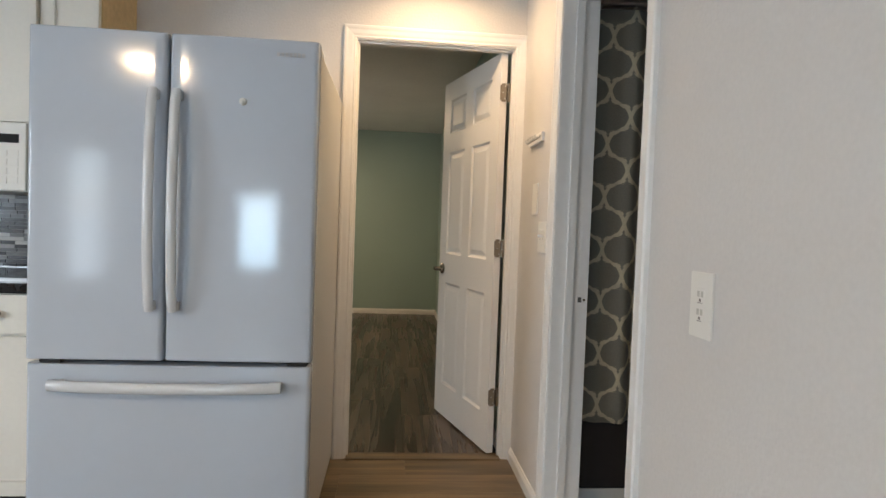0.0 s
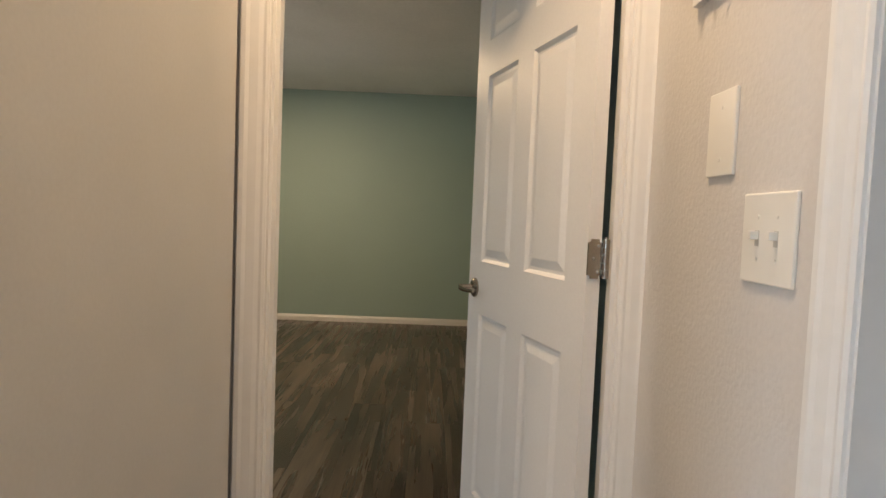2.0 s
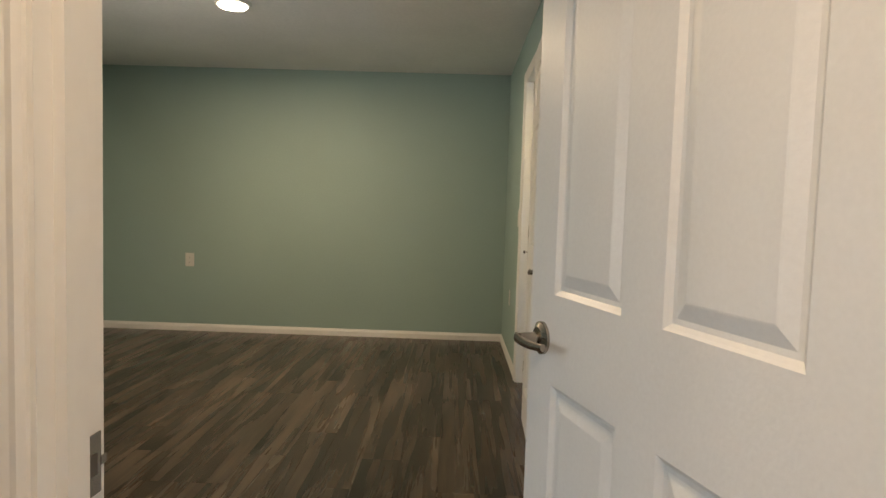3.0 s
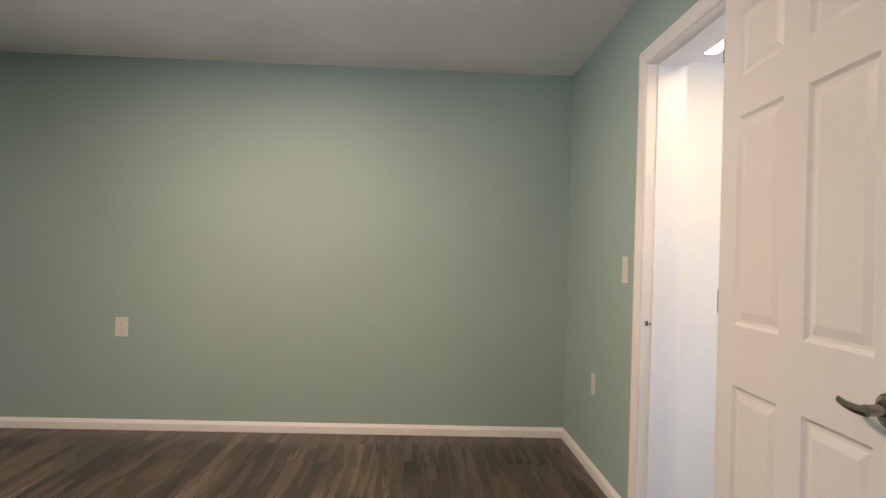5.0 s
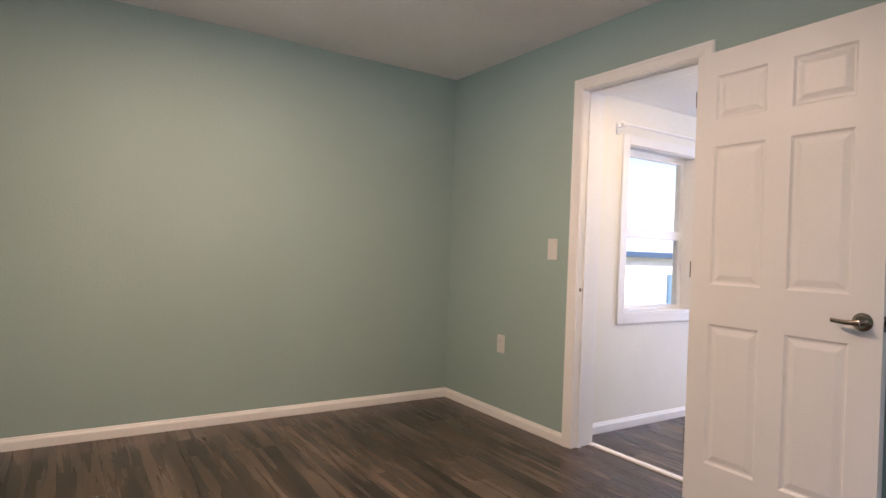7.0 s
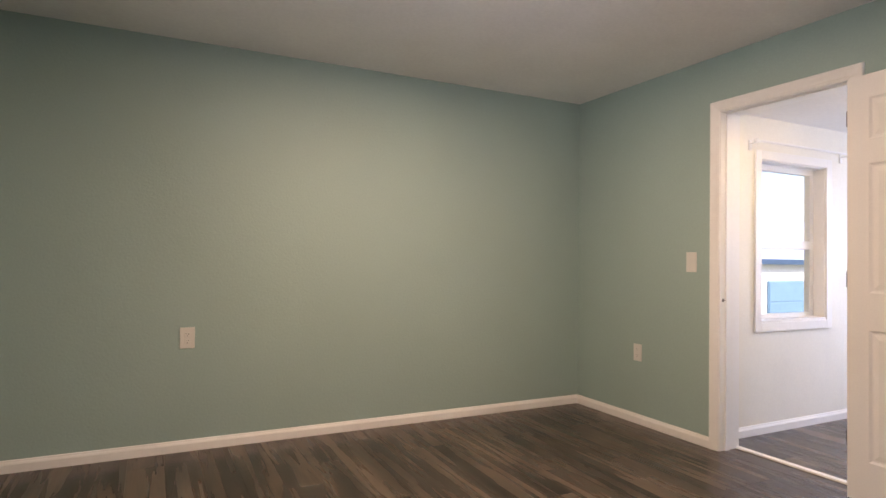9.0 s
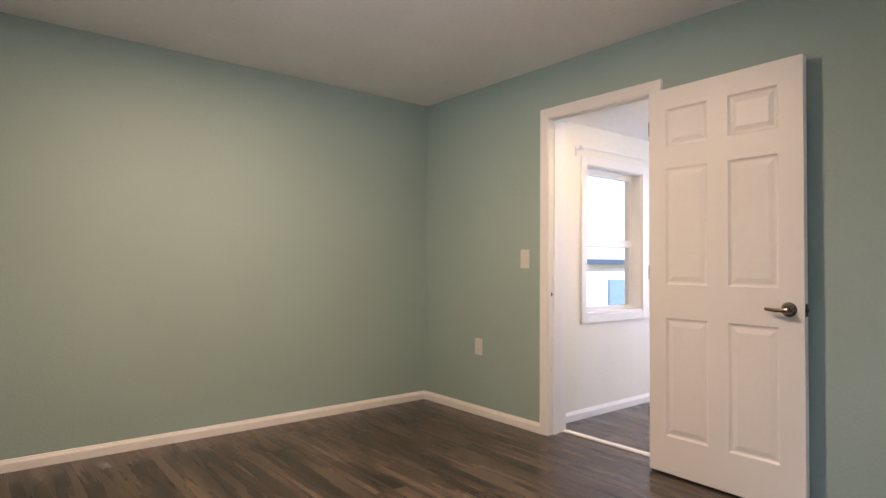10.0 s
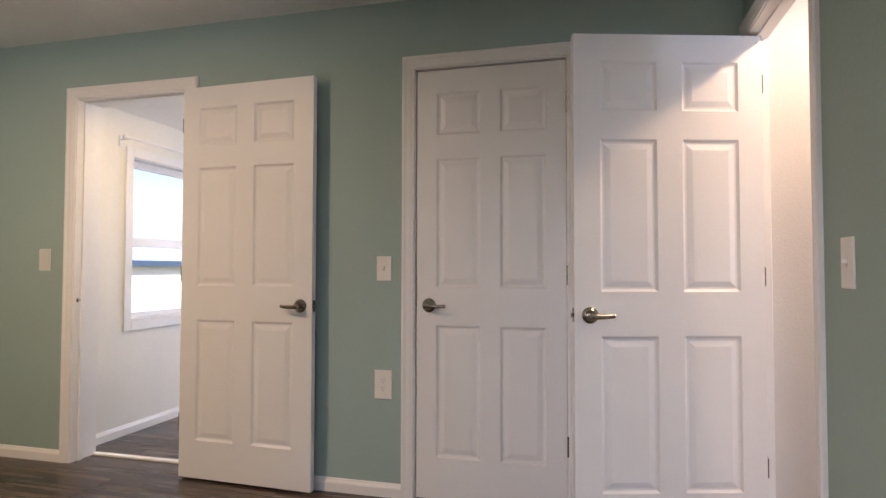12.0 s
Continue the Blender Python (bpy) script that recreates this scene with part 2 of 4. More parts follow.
wall_x("wall_north_kitchen", KW, XK, 0, T / 2, H, [h1], GREIGE, "warm greige painted kitchen wall with light texture")
wall_x("wall_south_bedroom", XW, XE, T / 2, T, H, [h1], SAGE, "sage green painted bedroom wall with doorway")
wall_y("wall_east_bedroom", XE, XE + T / 2, 0.02, YF, H, [h2, h3], SAGE, "sage green painted bedroom wall with two doorways")
wall_x("wall_north_bedroom", XW - T, XE + T, YF, YF + 0.12, H, [], SAGE, "plain sage green painted bedroom wall")
wall_y("wall_west_bedroom", XW - T, XW, T / 2, YF, H, [WB], SAGE, "sage green painted bedroom wall with window")
wall_y("wall_east_kitchen", XK, XK + T / 2, KB, 0.02, H, [hb], GREIGE, "greige painted orange-peel kitchen wall beside bathroom door")
wall_y("wall_west_kitchen", KW - T, KW, KB, T / 2, H, [WK3], GREIGE, "greige painted kitchen wall")
wall_x("wall_south_kitchen", KW - T, XK, KB - T, KB, H, [WK2, WK1], GREIGE, "greige painted kitchen wall with windows")
# sunroom behind the second doorway
wall_y("wall_west_sunroom", XE + T / 2, XE + TS, SY0, SY1, H, [h2], CREAM, "cream white painted sunroom wall with doorway")
wall_x("wall_north_sunroom", XE + T / 2, SX1, SY1, SY1 + 0.13, H, [WS], CREAM, "cream white painted sunroom wall with window")
wall_x("wall_south_sunroom", XE + T / 2, SX1, SY0 - 0.1, SY0, H, [], CREAM, "cream white painted sunroom wall")
wall_y("wall_east_sunroom", SX1, SX1 + 0.1, SY0 - 0.1, SY1 + 0.1, H, [WS2], CREAM, "cream white painted sunroom wall")
# closet and bathroom shells
wall_y("wall_back_closet", 1.4, 1.45, 0.1, 1.65, H, [], CREAM, "plain closet wall")
wall_x("wall_south_closet", XE + T / 2, 1.4, 0.05, 0.1, H, [], CREAM, "plain closet wall")
wall_y("wall_west_bathroom", XK + T / 2, XK + TB, -2.6, -0.1, H, [hb], GREIGE, "painted bathroom wall with doorway")
wall_y("wall_east_bathroom", 2.6, 2.7, -2.7, 0.05, H, [], GREIGE, "painted bathroom wall")
wall_x("wall_south_bathroom", XK + T / 2, 2.6, -2.7, -2.6, H, [], GREIGE, "painted bathroom wall")
wall_x("wall_north_bathroom", XK + T / 2, 2.6, -0.1, 0.0, H, [], GREIGE, "painted bathroom wall")
# ceilings
solid("ceiling_bedroom", boxes((XW - T, XE + T / 2, T / 2, YF + 0.12, H, H + 0.08)), CEIL, "white textured bedroom ceiling", "ceiling")
solid("ceiling_kitchen", boxes((KW - T, XK + T / 2, KB - T, T / 2, H, H + 0.08)), CEIL, "white textured kitchen ceiling", "ceiling")
solid("ceiling_sunroom", boxes((XE + TS, SX1, SY0, SY1, H2, H2 + 0.08)), CEIL, "white sunroom ceiling", "ceiling")
solid("ceiling_bathroom", boxes((XK + T / 2, 2.7, -2.7, 0.05, H, H + 0.08)), CEIL, "white bathroom ceiling", "ceiling")
solid("ceiling_closet", boxes((XE + T / 2, 1.45, 0.05, SY0 - 0.1, H, H + 0.08)), CEIL, "white closet ceiling", "ceiling")
solid("roof", boxes((KW - 0.5, SX1 + 0.4, KB - 0.5, YF + 0.6, H + 0.1, H + 0.2)), CEIL, "flat house roof slab", "roof")
# floors
floor_bed = solid("floor_bedroom", boxes((XW - T, XE, T * 0.6, YF + 0.1, -0.06, -0.006)), DARK, "dark brown wood-look vinyl plank bedroom floor", "floor")
floor_kit = solid("floor_kitchen", boxes((KW - T, XK, KB - T, T * 0.55, -0.06, -0.006)), DARK, "light oak-look vinyl plank kitchen floor", "floor")
floor_sun = solid("floor_sunroom", boxes((XE, SX1, SY0 - 0.1, SY1 + 0.1, -0.06, -0.006)), DARK, "grey-brown vinyl plank sunroom floor", "floor")
solid("floor_bathroom", boxes((XK, 2.7, -2.7, 0.05, -0.06, -0.001)), BATHFLOOR, "beige bathroom vinyl floor", "floor")
solid("floor_closet", boxes((XE, 1.45, 0.05, SY0 - 0.1, -0.06, -0.002)), DARK, "dark closet floor", "floor")


# ---- trim ----
CASING = [(0.0, 0.0), (0.0, 0.007), (0.006, 0.010), (0.012, 0.009), (0.022, 0.012), (0.040, 0.014), (0.048, 0.017), (0.058, 0.017), (0.062, 0.012), (0.062, 0.0)]


def casing(a, b, head, place, label, legs=(1, 1)):
    """Moulded casing round a doorway; place(u, d, z): u along the wall, d out of it."""
    bm = bmesh.new()
    rows = []
    for u, d in CASING:
        rows.append([place(a - u, d, 0), place(a - u, d, head + u), place(b + u, d, head + u), place(b + u, d, 0)])
    vs = [[bm.verts.new(p) for p in r] for r in rows]
    for i in range(len(vs) - 1):
        for k in range(3):
            bm.faces.new((vs[i][k], vs[i + 1][k], vs[i + 1][k + 1], vs[i][k + 1]))
    bm.faces.new([r[0] for r in vs])
    bm.faces.new([r[3] for r in vs])
    return solid("trim", bm, TRIM, label, "door casing", group="door casings")


def jamb(a, b, head, place, depth, stop_at, label):
    """Flat jamb lining with a stop bead; place(u, d, z): d from 0 to depth through the wall."""
    bm = bmesh.new()

    def blk(u0, u1, d0, d1, z0, z1):
        p, q = place(u0, d0, z0), place(u1, d1, z1)
        box(bm, min(p[0], q[0]), max(p[0], q[0]), min(p[1], q[1]), max(p[1], q[1]), z0, z1)
    blk(a - J + 0.001, a, -0.002, depth + 0.002, 0, head + J - 0.001)
    blk(b, b + J - 0.001, -0.002, depth + 0.002, 0, head + J - 0.001)
    blk(a, b, -0.002, depth + 0.002, head, head + J - 0.001)
    s0, s1 = stop_at
    blk(a, a + 0.01, s0, s1, 0, head - 0.01)
    blk(b - 0.01, b, s0, s1, 0, head - 0.01)
    blk(a, b, s0, s1, head - 0.01, head)
    return solid("trim", bm, TRIM, label, "door jamb", group="door jambs")


R = 0.005                                               # reveal of the jamb
casing(D1[0] - R, D1[1] + R, HD + R, lambda u, d, z: (u, -d, z), "white moulded casing round bedroom doorway, kitchen side")
casing(D1[0] - R, D1[1] + R, HD + R, lambda u, d, z: (min(u, XE - 0.003), T + d, z if u < 0.7 or z > 1 else HD + R), "white moulded casing round bedroom doorway, bedroom side")
casing(D2[0] - R, D2[1] + R, HD + R, lambda u, d, z: (XE - d, u, z), "white moulded casing round sunroom doorway")
casing(D3[0] - R, D3[1] + R, HD + R, lambda u, d, z: (XE - d, u, z), "white moulded casing round closet door")
casing(DB[0] - R, DB[1] + R, HD + R, lambda u, d, z: (XK - d, u, z), "white moulded casing round bathroom doorway")
jamb(D1[0], D1[1], HD, lambda u, d, z: (u, d, z), T, (0.02, 0.05), "white painted jamb of bedroom doorway")
jamb(D2[0], D2[1], HD, lambda u, d, z: (XE + d, u, z), TS, (0.042, 0.072), "white painted jamb of sunroom doorway")
jamb(D3[0], D3[1], HD, lambda u, d, z: (XE + d, u, z), T, (0.042, 0.072), "white painted jamb of closet door")
jamb(DB[0], DB[1], HD, lambda u, d, z: (XK + d, u, z), TB, (0.05, 0.08), "white painted jamb of bathroom doorway")

BASE = [(0.0, 0.0), (0.012, 0.0), (0.012, 0.043), (0.009, 0.051), (0.006, 0.056), (0.004, 0.064), (0.0, 0.066)]


def baseboard(p, q, out, label):
    """A moulded baseboard from p to q on the floor, standing out along out."""
    bm = bmesh.new()
    ends = [[bm.verts.new((e[0] + out[0] * d, e[1] + out[1] * d, z)) for d, z in BASE] for e in (p, q)]
    k = len(BASE)
    for i in range(k):
        bm.faces.new((ends[0][i], ends[0][(i + 1) % k], ends[1][(i + 1) % k], ends[1][i]))
    bm.faces.new(ends[0])
    bm.faces.new(ends[1])
    return solid("baseboard", bm, TRIM, label, "baseboard", group="baseboards")


CW = 0.068
WB_L = "white moulded baseboard along sage green bedroom wall"
baseboard((XW, YF), (XE, YF), (0, -1), WB_L)
baseboard((XW, T), (XW, YF), (1, 0), WB_L)
baseboard((XW, T), (D1[0] - CW, T), (0, 1), WB_L)
baseboard((XE, D2[1] + CW), (XE, YF), (-1, 0), WB_L)
baseboard((XE, D3[1] + CW), (XE, D2[0] - CW), (-1, 0), WB_L)
baseboard((XE, T + 0.02), (XE, D3[0] - CW), (-1, 0), WB_L)
baseboard((XK, DB[1] + CW), (XK, -0.018), (-1, 0), "white baseboard along greige kitchen wall")
baseboard((XK, KB), (XK, DB[0] - CW), (-1, 0), "white baseboard along greige kitchen wall")
baseboard((XE + TS, SY1), (SX1, SY1), (0, -1), "white baseboard along sunroom wall below window")
baseboard((SX1, SY0), (SX1, SY1), (-1, 0), "white baseboard along sunroom wall")


# ---- doors ----
PANELS_Z = [(0.205, 0.822), (0.998, 1.610), (1.725, 1.925)]


def door_leaf(name, m, width, label, side=1, handle_z=0.905):
    """A moulded six-panel door. Local: hinge at x = 0, free edge at x = width, front face y = 0, thickness to y = 0.035."""
    th, z0, z1 = 0.035, 0.012, 2.036
    d = thing(name, m, label, "door", kind="structure")
    k = width / 0.745
    px = [(0.095 * k, 0.318 * k), (0.418 * k, 0.642 * k)]
    bm = bmesh.new()
    xs = [0, px[0][0], px[0][1], px[1][0], px[1][1], width]
    zs = [z0] + [z for p in PANELS_Z for z in p] + [z1]
    for i in (0, 2, 4):
        box(bm, xs[i], xs[i + 1], 0, th, z0, z1)
    for a, b in px:
        for j in range(0, len(zs), 2):
            box(bm, a, b, 0, th, zs[j], zs[j + 1])
    part("leaf", bm, DOOR, d)
    for a, b in px:
        for c, e in PANELS_Z:
            bm = bmesh.new()
            for face, sgn in ((0.0, 1), (th, -1)):
                rings = []
                for inset, deep in ((0, 0), (0.004, 0.0035), (0.010, 0.008), (0.018, 0.0085), (0.040, 0.0025), (0.043, 0.002)):
                    y = face + sgn * deep
                    rings.append([bm.verts.new(p) for p in ((a + inset, y, c + inset), (b - inset, y, c + inset), (b - inset, y, e - inset), (a + inset, y, e - inset))])
                for r0, r1 in zip(rings, rings[1:]):
                    for q in range(4):
                        bm.faces.new((r0[q], r0[(q + 1) % 4], r1[(q + 1) % 4], r1[q]))
                bm.faces.new(rings[-1])
            part("panel", bm, DOOR, d)
    hx = width - 0.062
    for face, sgn in ((0.0, -1), (th, 1)):
        bm = bmesh.new()
        rod(bm, (hx, face, handle_z), (hx, face + sgn * 0.006, handle_z), 0.033, 0.033, 28)
        rod(bm, (hx, face + sgn * 0.006, handle_z), (hx, face + sgn * 0.013, handle_z), 0.031, 0.022, 28)
        rod(bm, (hx, face + sgn * 0.012, handle_z), (hx, face + sgn * 0.050, handle_z), 0.012, 0.011, 20)
        handle = part("door_handle", bm, NICKEL, d, "satin nickel lever handle", smooth=True)
        bm = bmesh.new()
        rings = []
        for s in range(11):
            f = s / 10
            x = hx + 0.012 - f * 0.100
            half_z = 0.0105 - 0.003 * f
            yc = face + sgn * (0.052 - 0.012 * f * f)
            zc = handle_z - 0.003 * math.sin(f * math.pi)
            rings.append([bm.verts.new((x, yc + 0.0055 * math.cos(w), zc + half_z * math.sin(w))) for w in [q * math.tau / 10 for q in range(10)]])
        for r0, r1 in zip(rings, rings[1:]):
            for q in range(10):
                bm.faces.new((r0[q], r0[(q + 1) % 10], r1[(q + 1) % 10], r1[q]))
        bm.faces.new(rings[0])
        bm.faces.new(rings[-1])
        part("lever", bm, NICKEL, handle, smooth=True)
    part("latch_plate", boxes((width - 0.0005, width + 0.0015, 0.005, 0.030, handle_z - 0.028, handle_z + 0.028)), NICKEL, d, "satin nickel latch plate")
    bm = bmesh.new()
    box(bm, width, width + 0.010, 0.012, 0.023, handle_z - 0.008, handle_z + 0.008, 0.002)
    part("latch_bolt", bm, NICKEL, d)
    return d


def hinges(d, th_side, zs, leaf_dir, off=(-0.006, 0.0), jamb_plate=0.0):
    """Butt hinges at the hinge edge: a knuckle, the leaf's plate and, where it shows, the jamb's plate."""
    kx, ky = off[0], th_side + off[1]
    for z in zs:
        bm = bmesh.new()
        for i in range(5):
            a = z - 0.045 + i * 0.018
            rod(bm, (kx, ky, a + 0.0006), (kx, ky, a + 0.0174), 0.0070, 0.0070, 14)
        rod(bm, (kx, ky, z + 0.045), (kx, ky, z + 0.050), 0.0045, 0.002, 12)
        h = part("hinge", bm, NICKEL, d, "satin nickel butt hinge", smooth=True)
        bm = boxes((-0.0045, -0.0005, min(th_side, th_side + leaf_dir * 0.0362), max(th_side, th_side + leaf_dir * 0.0362), z - 0.045, z + 0.045))
        bmesh.ops.bevel(bm, geom=[e for e in bm.edges if abs(e.verts[0].co.x - e.verts[1].co.x) > 0.001], offset=0.008, segments=3, affect="EDGES")
        part("hinge_leaf", bm, NICKEL, h)
        for i, (u, w) in enumerate(((0.010, 0.030), (0.022, 0.0), (0.010, -0.030))):
            y = th_side + leaf_dir * u
            part("screw", rod(bmesh.new(), (-0.0045, y, z + w), (-0.0055, y, z + w), 0.0038, 0.003, 10), STEEL, h)
        if jamb_plate:
            part("hinge_leaf", boxes((kx - 0.004, kx - 0.001, ky - jamb_plate, ky, z - 0.045, z + 0.045), bevel=0.0008), NICKEL, h)


def door_pose(hinge, free):
    """Local x runs from the hinge to the free edge."""
    return pose(hinge[0], hinge[1], 0, 0, 0, math.degrees(math.atan2(free[1] - hinge[1], free[0] - hinge[0])))


BACK = Matrix.Translation((0, -0.035, 0))
HINGE_Z = (0.30, 1.06, 1.84)
d1 = door_leaf("door_1", door_pose((0.677, 0.036), (0.461, 0.775)) @ BACK, 0.769, "white six-panel door standing open into the bedroom")
hinges(d1, 0.0, HINGE_Z, 1, (-0.008, -0.006), 0.020)
d2 = door_leaf("door_2", door_pose((0.704, 2.792), (0.672, 2.022)), 0.768, "white six-panel door folded open against the bedroom wall")
hinges(d2, 0.035, HINGE_Z, -1)
d3 = door_leaf("door_3", door_pose((XE + 0.002, D3[0] + 0.003), (XE + 0.002, D3[1])) @ BACK, D3[1] - D3[0] - 0.009, "closed white six-panel closet door", handle_z=0.915)
hinges(d3, 0.035, HINGE_Z, -1)


# ---- windows ----
def window(name, place, a, b, z0, z1, depth, label, cased=True, sash=True, f=0.035, stool=True):
    """A sash window; place(u, d, z): u along the wall, d from the room's face (0) outwards."""
    w = thing(name, Matrix(), label, "window", kind="structure")

    def blk(bm, u0, u1, d0, d1, c0, c1, bevel=0.0):
        p, q = place(u0, d0, c0), place(u1, d1, c1)
        box(bm, min(p[0], q[0]), max(p[0], q[0]), min(p[1], q[1]), max(p[1], q[1]), c0, c1, bevel)
    g0, g1 = depth - 0.05, depth - 0.01
    bm = bmesh.new()
    blk(bm, a, a + f, g0, g1, z0, z1)
    blk(bm, b - f, b, g0, g1, z0, z1)
    blk(bm, a + f, b - f, g0, g1, z1 - f, z1)
    blk(bm, a + f, b - f, g0, g1, z0, z0 + 0.045)
    part("window_frame", bm, TRIM, w, "white vinyl window frame")
    mid = (z0 + z1) / 2 - 0.015
    rail = 0.02 if stool else 0.03
    if sash:
        bm = bmesh.new()
        blk(bm, a + f, b - f, g0 - 0.008, g1 - 0.004, mid - rail, mid + rail, 0.003)
        part("meeting_rail", bm, TRIM, w)
    for c0, c1 in ((z0 + 0.045, mid - rail), (mid + rail, z1 - f)) if sash else ((z0 + 0.045, z1 - f),):
        bm = bmesh.new()
        blk(bm, a + f, b - f, g0 + 0.018, g0 + 0.022, c0, c1)
        pane = part("pane", bm, GLASS, w, "clear window glass")
        pane.visible_shadow = False
    if cased:
        c = 0.06
        for u0, u1, c0, c1, nm in ((a - c, a, z0 - c, z1 + c, "casing"), (b, b + c, z0 - c, z1 + c, "casing"), (a, b, z1, z1 + c, "casing"), (a, b, z0 - c, z0, "casing")):
            bm = bmesh.new()
            blk(bm, u0, u1, -0.016, 0.0, c0, c1, 0.003)
            part(nm, bm, TRIM, w)
        bm = bmesh.new()
        if stool:
            blk(bm, a - 0.02, b + 0.02, -0.04, 0.01, z0 - 0.004, z0 + 0.014, 0.004)
        else:
            blk(bm, a + 0.001, b - 0.001, -0.010, g0 - 0.001, z0 + 0.001, z0 + 0.016, 0.003)
            for u0, u1, c0, c1 in ((a + 0.001, a + 0.007, z0 + 0.017, z1 - 0.008), (b - 0.007, b - 0.001, z0 + 0.017, z1 - 0.008), (a + 0.001, b - 0.001, z1 - 0.007, z1 - 0.001)):
                lining = bmesh.new()
                blk(lining, u0, u1, 0.001, g0 - 0.001, c0, c1)
                part("reveal_lining", lining, TRIM, w)
        part("window_sill", bm, TRIM, w)
    return w


window("window_1", lambda u, d, z: (u, SY1 + d, z), *WS, 0.13, "white double-hung sash window in sunroom wall", f=0.05, stool=False)
window("window_2", lambda u, d, z: (XW - d, u, z), *WB, T, "white sash window in bedroom wall")
window("window_3", lambda u, d, z: (u, KB - d, z), *WK1, T, "white window in kitchen wall", sash=False)
# out of view: added only as an opening for the sunroom's fill lamp
window("unseen_window", lambda u, d, z: (SX1 + d, u, z), *WS2, 0.1, "white sash window in sunroom side wall")
window("window_5", lambda u, d, z: (KW - d, u, z), *WK3, T, "wide white sash window in kitchen wall")
window("window_4", lambda u, d, z: (u, KB - d, z), *WK2, T, "tall narrow white window in kitchen wall", sash=False)


def curtain_rod(x0, x1, y, z):
    r = thing("curtain_rod", pose(x0, y, z), "white curtain rod on brackets above the sunroom window", "curtain rod")
    bm = bmesh.new()
    rod(bm, (0, 0, 0), (x1 - x0, 0, 0), 0.008, n=14)
    part("rod", bm, TRIM, r, smooth=True)
    for x in (0.03, x1 - x0 - 0.03):
        bm = boxes((x - 0.008, x + 0.008, 0.004, 0.075, -0.010, -0.002), (x - 0.014, x + 0.014, 0.070, 0.078, -0.05, 0.02), bevel=0.002)
        part("bracket", bm, TRIM, r)
    for x in (-0.012, x1 - x0 + 0.012):
        bm = bmesh.new()
        bmesh.ops.create_uvsphere(bm, u_segments=14, v_segments=8, radius=0.016, matrix=Matrix.Translation((x, 0, 0)))
        part("finial", bm, TRIM, r, smooth=True)


curtain_rod(1.17, 2.24, SY1 - 0.078, 1.925)


# ---- ceiling lamps ----
def ceiling_lamp(x, y, z, label, k=1.0):
    c = thing("ceiling_lamp", pose(x, y, z), label, "ceiling lamp", group="flush ceiling lamps")
    bm = bmesh.new()
    rod(bm, (0, 0, 0), (0, 0, -0.018), 0.115 * k, 0.105 * k, 36)
    part("ring", bm, PLATE, c, "white lamp ring", smooth=True)
    bm = bmesh.new()
    rod(bm, (0, 0, -0.018), (0, 0, -0.026), 0.088 * k, 0.080 * k, 36)
    part("diffuser", bm, BULB, c, "glowing warm diffuser", smooth=True)


ceiling_lamp(-1.108, 3.18, H, "lit round flush lamp on bedroom ceiling")
ceiling_lamp(-1.87, -3.70, H, "lit round flush lamp on kitchen ceiling", 1.15)
ceiling_lamp(0.33, -0.40, H, "lit round flush lamp before the bedroom doorway")
strip_lamp = thing("ceiling_lamp", pose(0.982, 2.9, H2), "lit long flush lamp on sunroom ceiling", "ceiling lamp", group="flush ceiling lamps")
part("housing", boxes((-0.052, 0.052, -0.60, 0.60, -0.014, 0.0), bevel=0.004), PLATE, strip_lamp, "white lamp housing")
part("diffuser", boxes((-0.046, 0.046, -0.585, 0.585, -0.030, -0.014), bevel=0.006), TUBE, strip_lamp, "glowing white diffuser", smooth=True)


# ---- switches and outlets ----
# shade inside slots and recesses, put into the colour of shallow blocks
SLOT = material("socket_shadow", (0.10, 0.09, 0.08), 0.6)
RECESS = material("recess_shade", (0.54, 0.52, 0.47), 0.6)


